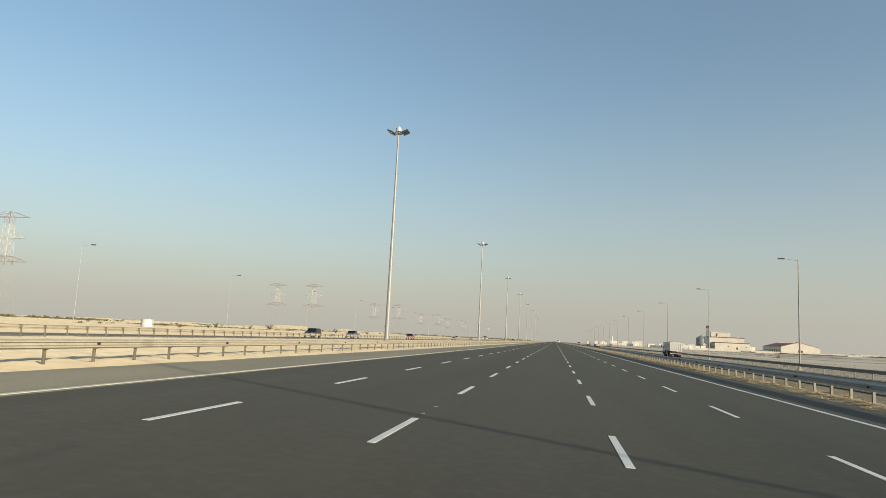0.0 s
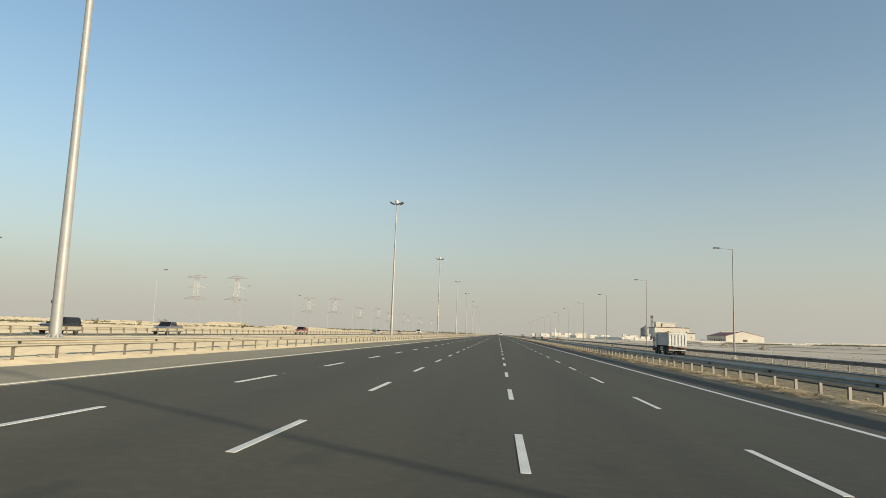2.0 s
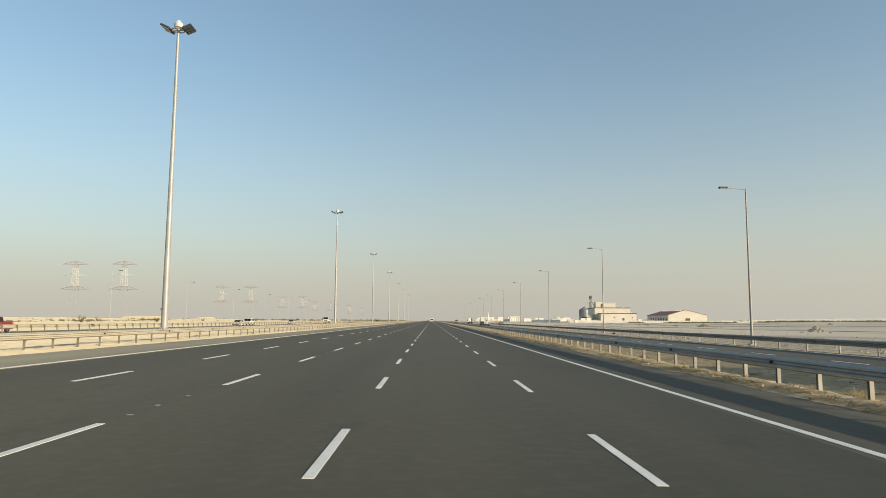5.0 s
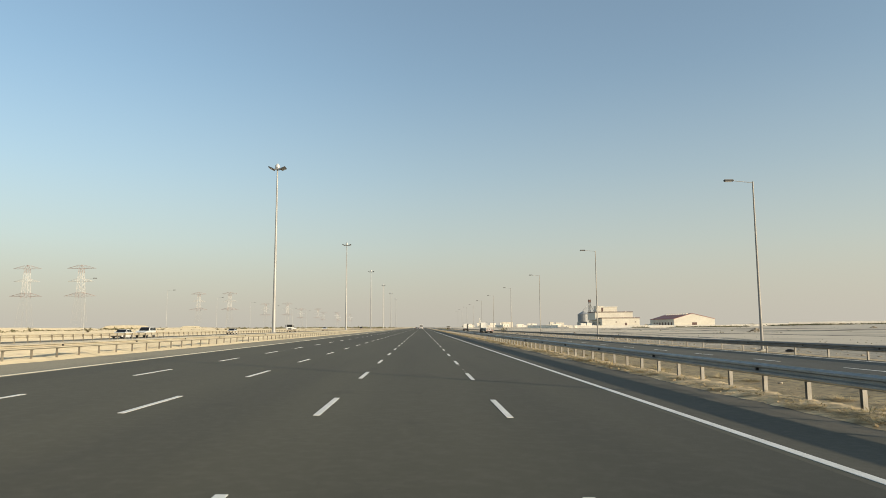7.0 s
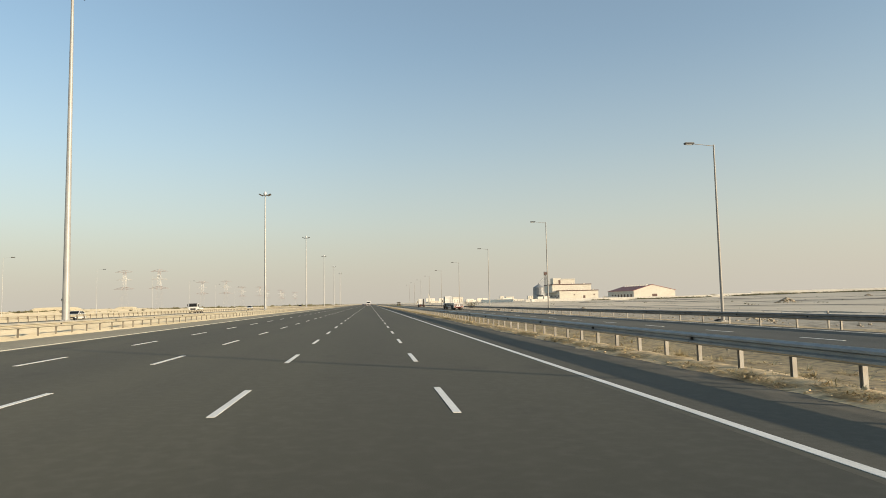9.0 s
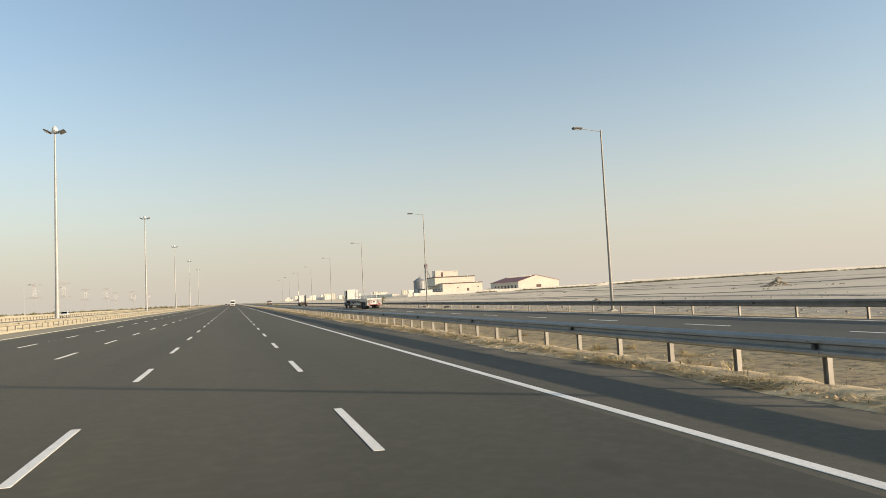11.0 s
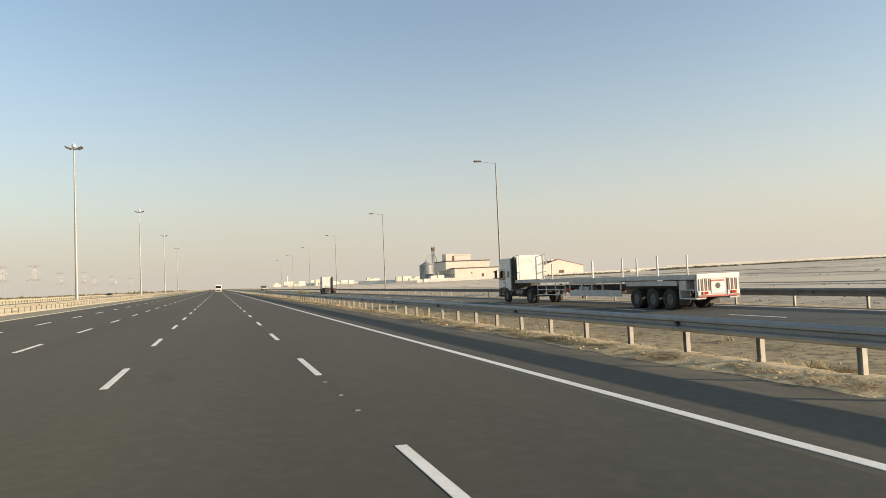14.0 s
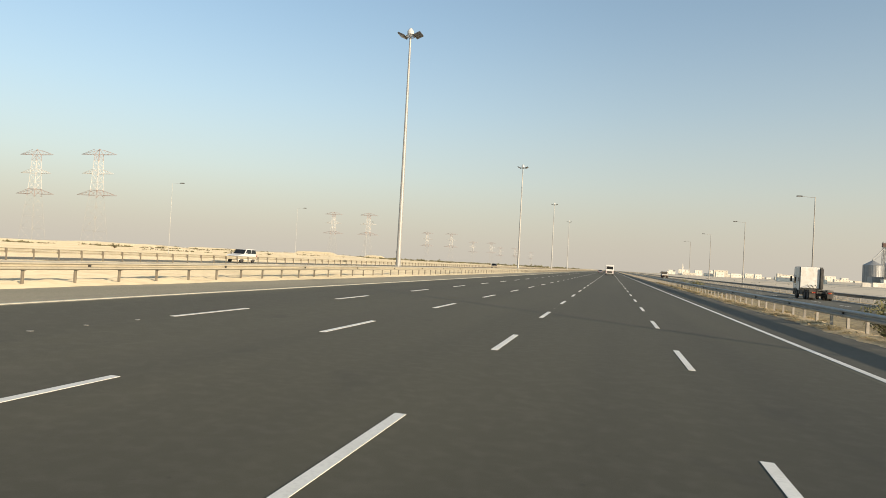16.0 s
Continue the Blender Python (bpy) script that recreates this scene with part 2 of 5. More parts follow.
# left lamps: haze put into the colour, close to the horizon sky
lamp_haze_tone = material("hazed_lamp_paint", (0.52, 0.505, 0.46), 0.6, 0.0, second=(0.46, 0.445, 0.40), scale=0.7)
lamp_steel = material("lamp_steel", (0.33, 0.312, 0.28), 0.55, 0.1, second=(0.265, 0.25, 0.222), scale=1.0)
concrete = material("concrete", (0.45, 0.42, 0.36), 0.9, second=(0.36, 0.33, 0.28), scale=2.0, fine=(0.5, 0.47, 0.4), fine_scale=20, bump=0.3)
dark_metal = material("dark_metal", (0.06, 0.06, 0.06), 0.5, 0.4, second=(0.09, 0.085, 0.08), scale=4)
lens_unlit = material("unlit_lens", (0.1, 0.105, 0.11), 0.12)
glass_lens = material("lamp_lens", (0.55, 0.56, 0.55), 0.15, 0.0)


# ---- building helpers ----
def finish(bm, name):
    me = bpy.data.meshes.new(name)
    bmesh.ops.recalc_face_normals(bm, faces=bm.faces)
    bm.to_mesh(me)
    bm.free()
    return me


def part(name, bm, mat, parent, label=""):
    me = finish(bm, name) if isinstance(bm, bmesh.types.BMesh) else bm
    if not me.materials:
        me.materials.append(mat)
    ob = new(name, me)
    ob.parent = parent
    if label:
        ob["label"] = label
    return ob


def thing(name, label, category, m=None, group="", kind=""):
    ob = new(name)
    ob.empty_display_size = 0.2
    if m is not None:
        ob.matrix_world = m
    return tagged(ob, label, category, group, kind)


def box(bm, x0, x1, y0, y1, z0, z1, m=None):
    p = [(x0, y0, z0), (x1, y0, z0), (x1, y1, z0), (x0, y1, z0), (x0, y0, z1), (x1, y0, z1), (x1, y1, z1), (x0, y1, z1)]
    v = [bm.verts.new(m @ Vector(q) if m else q) for q in p]
    for f in ((0, 3, 2, 1), (4, 5, 6, 7), (0, 1, 5, 4), (1, 2, 6, 5), (2, 3, 7, 6), (3, 0, 4, 7)):
        bm.faces.new([v[i] for i in f])
    return bm


def new_box(*a, bevel=0.0):
    bm = box(bmesh.new(), *a)
    if bevel:
        bmesh.ops.bevel(bm, geom=bm.edges[:], offset=bevel, segments=2, affect="EDGES")
    return bm


def tube(bm, p, q, r0, r1=None, n=8, caps=True):
    """A straight tapered bar from p to q."""
    p, q = Vector(p), Vector(q)
    r1 = r0 if r1 is None else r1
    t = (q - p).to_track_quat("Z", "Y").to_matrix()
    a = [bm.verts.new(p + t @ Vector((r0 * math.cos(2 * math.pi * k / n), r0 * math.sin(2 * math.pi * k / n), 0))) for k in range(n)]
    b = [bm.verts.new(q + t @ Vector((r1 * math.cos(2 * math.pi * k / n), r1 * math.sin(2 * math.pi * k / n), 0))) for k in range(n)]
    for k in range(n):
        bm.faces.new((a[k], a[(k + 1) % n], b[(k + 1) % n], b[k]))
    if caps:
        bm.faces.new(a[::-1])
        bm.faces.new(b)
    return bm


def extrude(bm, outline, axis, lo, hi):
    """A closed outline in the two other axes, drawn out along one axis."""
    def at(u, v, w):
        return {"x": (w, u, v), "y": (u, w, v), "z": (u, v, w)}[axis]
    a = [bm.verts.new(at(u, v, lo)) for u, v in outline]
    b = [bm.verts.new(at(u, v, hi)) for u, v in outline]
    k = len(outline)
    for i in range(k):
        bm.faces.new((a[i], a[(i + 1) % k], b[(i + 1) % k], b[i]))
    bm.faces.new(a[::-1])
    bm.faces.new(b)
    return bm


def smooth(ob, angle=40):
    for p in ob.data.polygons:
        p.use_smooth = True
    ob.data.set_sharp_from_angle(angle=radians(angle))
    return ob


# ---- ground ----
FALL = 0.0200                      # crossfall of the main carriageway


def road_z(x):
    return -FALL * x


def ground_z(x):
    """Height of the ground across the road's direction."""
    pts = [(-5000, 0.0), (-400, 0.0), (-120, 0.1), (-60, 0.12), (-50, -0.1), (-40.8, -0.1), (-33.5, 0.22), (-31, 0.3), (-22, 0.28), (-19, 0.2), (-16.5, 0.13), (-13.4, 0.25), (-11.9, 0.18), (11.8, -0.32),
           (12.4, -0.30), (13.6, -0.36), (15.2, -0.62), (17.2, -0.64), (18.6, -0.56), (30.3, -0.56), (31.2, -0.5), (33.5, -0.5), (37, -0.75),
           (60, -0.8), (200, -0.55), (308, -0.35), (360, 0.1), (420, 1.8), (600, 3.3), (1300, 5.0), (5000, 5.0)]
    for (a, za), (b, zb) in zip(pts, pts[1:]):
        if a <= x <= b:
            return za + (zb - za) * (x - a) / (b - a)
    return 0.0


xs = sorted(set([-4600, -3000, -2000, -1300, -900, -650, -480, -360, -280, -220, -180, -150, -130, -115, -100, -88, -76, -66, -57, -52, -48, -44,
                 -40, -36, -33, -31.5, -30, -28, -26, -24, -22, -20, -18, -16.5, -15, -14.2, -13.4, -12.6, -11.9, 0, 11.8, 12.2, 12.6, 13, 13.4, 13.9,
                 14.4, 15, 15.6, 16.3, 17, 17.8, 18.6, 24, 30.3, 30.9, 31.5, 32.2, 33.5, 35, 37, 40, 44, 48, 53, 58, 65, 72, 80, 90, 100, 115,
                 130, 150, 175, 200, 230, 270, 320, 380, 450, 550, 700, 900, 1300, 2000, 3000, 4600]))
ys = [-600, -300, -150, -80, -40] + [-20 + 1.5 * k for k in range(420)] + [615 + 6 * k for k in range(40)] + [860 + 25 * k for k in range(12)] + \
     [1200, 1300, 1450, 1650, 1900, 2300, 3000, 3800, 4700]


def bumps(x, y):
    z = 0.0
    if 12.2 < x < 18.5 or -36 < x < -12.4 or 31 < x < 60:
        z += 0.07 * noise.noise((x * 0.6, y * 0.35, 1.0)) + 0.05 * noise.noise((x * 1.7, y * 1.1, 3.0))
    if x > 36 or x < -55:
        d = min(1.0, (abs(x) - 36) / 60 if x > 0 else (abs(x) - 55) / 60)
        z += d * (0.55 * noise.noise((x * 0.012, y * 0.012, 5.0)) + 0.22 * noise.noise((x * 0.05, y * 0.05, 9.0)))
    return z


gv = [(x, y, ground_z(x) + bumps(x, y)) for y in ys for x in xs]
nx = len(xs)
gf = [(j * nx + i, j * nx + i + 1, (j + 1) * nx + i + 1, (j + 1) * nx + i) for j in range(len(ys) - 1) for i in range(nx - 1)]
ground_mesh = bpy.data.meshes.new("ground")
ground_mesh.from_pydata(gv, [], gf)
for m in (sand, verge, desert, edge_sand):
    ground_mesh.materials.append(m)
ground = tagged(new("ground", ground_mesh), "flat pale desert sand with gravel and dry scrub", "ground", kind="structure")
for p in ground_mesh.polygons:
    p.use_smooth = True
    p.material_index = 0 if p.center.x < 0 else 3 if p.center.x < 13.3 or 30.2 < p.center.x < 31.5 else 1 if p.center.x < 30 else 2


# ---- roads ----
def slab(name, x0, x1, y0, y1, zf, mat, parent=None, thick=0.3, label="", cat="road"):
    bm = bmesh.new()
    n = 4
    prof = [(x0 + (x1 - x0) * k / n, zf(x0 + (x1 - x0) * k / n)) for k in range(n + 1)]
    prof += [(x1 + 0.15, zf(x1) - thick), (x0 - 0.15, zf(x0) - thick)]
    extrude(bm, prof, "y", y0, y1)
    me = finish(bm, name)
    me.materials.append(mat)
    ob = new(name, me)
    if parent:
        ob.parent = parent
    else:
        tagged(ob, label, cat, kind="structure")
    return ob


road = slab("road", -8.6, 8.65, -600, 4400, road_z, asphalt, label="wide dark asphalt motorway carriageway of five lanes")
slab("paved_shoulder", -12.0, -8.602, -600, 4400, road_z, asphalt_old, road)
slab("paved_shoulder", 8.652, 12.0, -600, 4400, road_z, shoulder_mat, road)
service = slab("service_road", 18.9, 30.1, -600, 4400, lambda x: -0.49, asphalt_service, label="two-lane asphalt service road beside the motorway")
opposite = slab("opposite_carriageway", -49.2, -41.4, -600, 4400, lambda x: -0.04, asphalt_service,
                label="opposite motorway carriageway beyond the sandy median")

# wind-blown sand that spills over the edge of the shoulder
PROFILE = ((0.0, 0.003), (0.14, 0.02), (0.34, 0.05), (0.6, 0.085), (0.9, 0.10), (1.25, 0.07), (1.75, -0.12))


def spill_at(y):
    return 0.3 * noise.noise((y * 0.13, 2.0, 0)) + 0.2 * noise.noise((y * 0.9, 4.0, 0)) + 0.1 * noise.noise((y * 2.7, 8.0, 0))


def drift_z(x, y, dz):
    z = road_z(min(x, 12.0)) + dz + 0.06 * noise.noise((x * 2.3, y * 1.7, 6.0)) + 0.045 * noise.noise((x * 5, y * 4, 2.0))
    return max(z, road_z(x) + 0.004) if x < 12.0 else z


dv, df = [], []
for j in range(2400):
    y = 0.25 * j
    spill = spill_at(y)
    for i, (dx, dz) in enumerate(PROFILE):
        x = 11.72 + spill * (1 - dx / 1.75) + dx
        dv.append((x, y, drift_z(x, y, dz) if i else road_z(x) + dz))
np_ = len(PROFILE)
df = [(j * np_ + i, j * np_ + i + 1, (j + 1) * np_ + i + 1, (j + 1) * np_ + i) for j in range(2399) for i in range(np_ - 1)]
drift_mesh = bpy.data.meshes.new("sand_drift")
drift_mesh.from_pydata(dv, [], df)
drift_mesh.materials.append(edge_sand)
for p in drift_mesh.polygons:
    p.use_smooth = True
tagged(new("sand_drift", drift_mesh), "wind-blown sand spilling over the shoulder's edge", "sand", kind="structure")

# loose lumpy sand of the median, from the shoulder's edge to past the rail
MEDIAN = (0.0, 0.12, 0.3, 0.5, 0.7, 0.9, 1.15, 1.4, 1.65, 1.9, 2.15, 2.4, 2.65, 2.9, 3.15, 3.4, 3.7, 4.0, 4.4, 4.8, 5.3, 5.8, 6.4, 7.0)
mv = []
for j in range(2000):
    y = 0.3 * j
    spill = 0.14 * noise.noise((y * 0.3, 22.0, 0)) + 0.12 * noise.noise((y * 1.3, 24.0, 0))
    for i, dx in enumerate(MEDIAN):
        x = -11.9 + spill * max(0.0, 1 - dx) - dx
        lump = 0.055 * noise.noise((x * 1.1, y * 0.8, 31.0)) + 0.06 * noise.noise((x * 2.7, y * 2.2, 33.0)) + 0.03 * noise.noise((x * 5.5, y * 4.6, 35.0))
        base = max(ground_z(x) + bumps(x, y) + 0.03, road_z(-12.0) - 0.12 * max(0.0, dx - 1.2))
        z = road_z(x) + 0.004 if i == 0 else base + min(1.0, dx / 0.6) * (0.02 + lump) + 0.012
        mv.append((x, y, z - 0.3 * max(0.0, dx - 6.0)))
nm = len(MEDIAN)
median_mesh = bpy.data.meshes.new("median_sand")
median_mesh.from_pydata(mv, [], [(j * nm + i, (j + 1) * nm + i, (j + 1) * nm + i + 1, j * nm + i + 1) for j in range(1999) for i in range(nm - 1)])
median_mesh.materials.append(sand)
for p in median_mesh.polygons:
    p.use_smooth = True
tagged(new("median_sand", median_mesh), "loose lumpy pale sand along the median", "sand", kind="structure")

DASH_Y, PERIOD, DASH = 14.66, 9.0, 3.09
LINES = (-5.29, -1.783, 1.775, 5.361)


def dash_mesh(length, width):
    bm = new_box(-width / 2, width / 2, 0, length, -0.004, 0.006)
    me = finish(bm, "lane_dash")
    me.materials.append(paint_line)
    return me


dash_me = dash_mesh(DASH, 0.125)
dash_far = bmesh.new()
for x in LINES:
    for k in range(-3, 300):
        y = DASH_Y + PERIOD * k
        if 0 <= k < 62:
            d = part("lane_dash", dash_me, paint_line, road)
            d.location = (x, y, road_z(x))
            d.rotation_euler = (0, math.atan(FALL), 0)
        else:
            z = road_z(x)
            box(dash_far, x - 0.068, x + 0.068, y, y + DASH, z - 0.004, z + 0.006)
far = part("lane_dashes_far", dash_far, paint_line, road)
far["kind"] = "stuff"
studs = bmesh.new()
stud_rnd = random.Random(17)
for x in LINES:
    for k in range(0, 62):
        if stud_rnd.random() < 0.06:
            for j in range(4):
                if stud_rnd.random() < 0.75:
                    y = DASH_Y + PERIOD * k + 3.9 + 1.35 * j + stud_rnd.uniform(-0.1, 0.1)
                    w = stud_rnd.uniform(0.025, 0.045)
                    d = stud_rnd.uniform(0.025, 0.045)
                    xx = x + stud_rnd.uniform(-0.03, 0.03)
                    box(studs, xx - w, xx + w, y - d, y + d, road_z(xx) - 0.004, road_z(xx) + 0.009)
part("worn_road_studs", studs, stud_grey, road)["kind"] = "stuff"
for x, mat in ((-8.85, paint_yellow), (8.898, paint_line)):
    bm = new_box(x - 0.08, x + 0.08, -600, 4300, road_z(x) - 0.004, road_z(x) + 0.008)
    part("edge_line", bm, mat, road)
service_me = finish(new_box(-0.07, 0.07, 0, 3.0, -0.004, 0.006), "lane_dash")
service_me.materials.append(paint_line)
service_far = bmesh.new()
for k in range(-2, 250):
    y = 4.6 + 9.0 * k
    if 0 <= k < 80:
        part("lane_dash", service_me, paint_line, service).location = (24.37, y, -0.488)
    else:
        box(service_far, 24.3, 24.44, y, y + 3.0, -0.492, -0.482)
part("lane_dashes_far", service_far, paint_line, service)["kind"] = "stuff"
for x in (19.6, 29.2):
    part("edge_line", new_box(x - 0.08, x + 0.08, -600, 4300, -0.492, -0.484), paint_line, service)
for x in (-41.9, -48.7):
    part("edge_line", new_box(x - 0.08, x + 0.08, -600, 4300, -0.042, -0.033), paint_yellow, opposite)


# ---- guard rails ----
W_PROFILE = [(0.0, 0.155), (0.012, 0.155), (0.022, 0.138), (0.083, 0.105), (0.083, 0.06), (0.006, 0.03), (0.006, -0.03), (0.083, -0.06),
             (0.083, -0.105), (0.022, -0.138), (0.012, -0.155), (0.0, -0.155), (0.004, -0.135), (0.063, -0.098), (0.063, -0.066), (-0.012, -0.037),
             (-0.012, 0.037), (0.063, 0.066), (0.063, 0.098), (0.004, 0.135)]


def guard_rail(x, side, z_of, phase, label, tall=0.82, half=1.18, spacing=2.0, near=(0, 600), splice=0.0, steel=None, posts_of=None, slender=1.0, depth=1.0):
    """Steel beams on posts along the road; side: the way that the beam's face looks."""
    rail = thing("guard_rail", label, "guard rail", pose(x, 0, z_of(x)), group="guard rails along the road")
    zc = tall - 0.155 * half
    steel = steel or galvanised
    posts_of = posts_of or post_steel
    outline = [(side * (0.13 + depth * u), zc + v * half) for u, v in W_PROFILE]
    beam = finish(extrude(bmesh.new(), outline, "y", 0.0, 8.0 - 0.01), "beam")
    beam.materials.append(steel)
    lap = bmesh.new()
    extrude(lap, [(side * (0.133 + depth * u), zc + v * half * 1.01) for u, v in W_PROFILE], "y", -0.16, 0.16)
    for yy in (-0.1, 0.1):
        for zz in (-0.09, 0.09):
            tube(lap, (side * 0.2, yy, zc + zz), (side * 0.235, yy, zc + zz), 0.016, n=6)
    lap = finish(lap, "splice")
    lap.materials.append(steel)
    marker = bmesh.new()
    box(marker, min(side * 0.13, side * 0.215), max(side * 0.13, side * 0.215), -0.032, 0.032, zc - 0.034, zc + 0.034)
    marker = finish(marker, "marker")
    marker.materials.append(dark_metal)
    post = bmesh.new()
    box(post, -0.05, 0.05, -0.05, -0.043, -0.5, tall - 0.03)
    box(post, -0.05, 0.05, 0.043, 0.05, -0.5, tall - 0.03)
    box(post, -0.004, 0.004, -0.043, 0.043, -0.5, tall - 0.03)
    box(post, min(0.0605 * side, 0.13 * side), max(0.0605 * side, 0.13 * side), -0.05, 0.05, zc - 0.16, zc + 0.14)
    post = finish(post, "post")
    post.materials.append(posts_of)
    lo, hi = near
    y = splice + 8.0 * math.floor((lo - splice) / 8.0)
    while y < hi:
        part("beam", beam, steel, rail).location = (0, y, 0)
        part("splice", lap, steel, rail).location = (0, y, 0)
        part("marker", marker, dark_metal, rail, "small dark reflector housing").location = (0, y, 0)
        y += 8.0
    end = y
    y = phase + spacing * math.ceil((lo - phase) / spacing)
    while y < end:
        p = part("post", post, posts_of, rail)
        p.location = (0, y, 0)
        p.scale = (slender, slender, 1)
        y += spacing
    rest = bmesh.new()
    extrude(rest, outline, "y", end, 2600)
    part("beam_far", rest, steel, rail)
    posts = bmesh.new()
    while y < 1500:
        box(posts, -0.06, 0.06, y - 0.075, y + 0.075, -0.3, tall - 0.03)
        y += spacing
    part("posts_far", posts, posts_of, rail)["kind"] = "stuff"
    return rail


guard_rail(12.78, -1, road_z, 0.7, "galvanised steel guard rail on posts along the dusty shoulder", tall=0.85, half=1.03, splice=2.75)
guard_rail(-12.78, 1, road_z, 0.49, "galvanised steel guard rail along the sandy median", tall=0.73, half=0.9, spacing=1.998, splice=0.4, steel=rail_sunlit_tone, posts_of=post_dark, slender=0.68, depth=1.5)
guard_rail(-31.6, -1, lambda x: 0.3, 1.0, "galvanised steel guard rail beside the opposite carriageway", tall=0.74, half=0.95, steel=rail_sunlit_tone, posts_of=post_dark, slender=0.68, depth=1.5)
guard_rail(30.75, -1, lambda x: -0.5, 1.3, "galvanised steel guard rail on the outer edge of the service road", tall=0.86, half=1.18, spacing=4.0, steel=rail_shade_tone)


def marker_post(y):
    t = thing("marker_post", "short white marker post behind the guard rail", "marker post", pose(31.35, y, -0.52), group="marker posts")
    part("shaft", new_box(-0.06, 0.06, -0.05, 0.05, -0.3, 1.05, bevel=0.02), concrete, t)
    part("reflector", new_box(-0.045, 0.045, -0.058, -0.051, 0.8, 0.95), dark_metal, t)
    return t


for y in (303.2, 192.9):
    marker_post(y)


# ---- lamps ----
def high_mast(y):
    mast = thing("high_mast_light", "tall pale steel mast with floodlights on the sandy median", "light mast", pose(-21.7, y, 0.28),
                 group="floodlight masts on the median")
    bm = bmesh.new()
    tube(bm, (0, 0, 0), (0, 0, 29.48), 0.305, 0.115, n=16)
    smooth(part("pole", bm, mast_paint, mast))
    bm = new_box(-0.7, 0.7, -0.7, 0.7, -0.4, 0.12, bevel=0.03)
    part("footing", bm, concrete, mast, "concrete footing")
    bm = bmesh.new()
    tube(bm, (0, 0, 0.12), (0, 0, 0.2), 0.62, n=16)
    for k in range(12):
        a = k * math.pi / 6
        tube(bm, (0.53 * math.cos(a), 0.53 * math.sin(a), 0.15), (0.53 * math.cos(a), 0.53 * math.sin(a), 0.32), 0.03, n=6)
    part("base_flange", bm, mast_paint, mast)
    for k in range(12):
        a = (k + 0.5) * math.pi / 6
        bm = bmesh.new()
        extrude(bm, [(0.27, 0.2), (0.56, 0.2), (0.56, 0.24), (0.32, 0.52), (0.27, 0.52)], "y", -0.014, 0.014)
        bm.transform(pose(0, 0, 0, 0, 0, math.degrees(a)))
        part("gusset", bm, mast_paint, mast)
    bm = new_box(-0.38, -0.27, -0.08, 0.08, 2.1, 2.28, bevel=0.02)
    part("junction_box", bm, concrete, mast, "small pale junction box")
    bm = bmesh.new()
    for k in range(16):
        a, b = k * math.pi / 8, (k + 1) * math.pi / 8
        tube(bm, (0.58 * math.cos(a), 0.58 * math.sin(a), 29.13), (0.58 * math.cos(b), 0.58 * math.sin(b), 29.13), 0.06, n=6)
    for k in range(4):
        a = k * math.pi / 2
        tube(bm, (0, 0, 29.13), (0.58 * math.cos(a), 0.58 * math.sin(a), 29.13), 0.05, n=6)
    part("carriage_ring", bm, mast_paint, mast)
    bm = bmesh.new()
    tube(bm, (0, 0, 29.38), (0, 0, 29.78), 0.42, 0.42, n=14)
    tube(bm, (0, 0, 29.78), (0, 0, 30.13), 0.42, 0.16, n=14)
    smooth(part("head_cover", bm, glass_lens, mast, "pale domed cover"))
    for side in (-1, 1):
        for k in range(3):
            m = pose(side * 0.62, -0.55 + 0.55 * k, 29.08) @ pose(0, 0, 0, 0, side * -24, 0)
            bm = bmesh.new()
            box(bm, min(0, side * 0.92), max(0, side * 0.92), -0.22, 0.22, -0.1, 0.1, m)
            bmesh.ops.bevel(bm, geom=bm.edges[:], offset=0.03, segments=1, affect="EDGES")
            lamp = part("floodlight", bm, dark_metal, mast)
            bm = bmesh.new()
            box(bm, min(side * 0.1, side * 0.84), max(side * 0.1, side * 0.84), -0.18, 0.18, -0.115, -0.1, m)
            part("lens", bm, lens_unlit, lamp)
    return mast


first_mast = high_mast(103.23)
for k in [-1] + list(range(1, 8)):
    copy_thing(first_mast, pose(-21.7, 103.23 + 111.59 * k, 0.28))


def street_lamp(x, y, z, arm, label, paint, slim=1.0, tall=14.2):
    lamp = thing("street_lamp", label, "street lamp", pose(x, y, z), group="street lamps along the service road")
    bm = bmesh.new()
    tube(bm, (0, 0, 0), (0, 0, tall), 0.125 * slim, 0.06 * slim, n=12)
    smooth(part("pole", bm, paint, lamp))
    bm = bmesh.new()
    tube(bm, (0, 0, tall - 0.1), (arm * 1.75, 0, tall + 0.06), 0.032 * slim, 0.027 * slim, n=8)
    part("arm", bm, mast_paint, lamp, "thin pale steel arm")
    bm = new_box(min(arm * 1.65, arm * 2.48), max(arm * 1.65, arm * 2.48), -0.17, 0.17, tall, tall + 0.16, bevel=0.05)
    head = part("luminaire", bm, dark_metal, lamp)
    part("lens", new_box(min(arm * 1.85, arm * 2.38), max(arm * 1.85, arm * 2.38), -0.12, 0.12, tall - 0.02, tall - 0.002), glass_lens, head)
    bm = new_box(-0.3, 0.3, -0.3, 0.3, -0.25, 0.1, bevel=0.02)
    part("footing", bm, concrete, lamp)
    bm = bmesh.new()
    tube(bm, (0, 0, 0.1), (0, 0, 0.14), 0.24, n=12)
    part("base_flange", bm, lamp_steel, lamp)
    return lamp


first_lamp = street_lamp(31.67, 107.7, -0.5, -1, "slim dark steel street lamp behind the guard rail", lamp_steel)
for k in list(range(-3, 0)) + list(range(1, 13)):
    copy_thing(first_lamp, pose(31.67 + 0.036 * max(k, 0), 107.7 + 52.113 * k, -0.5))
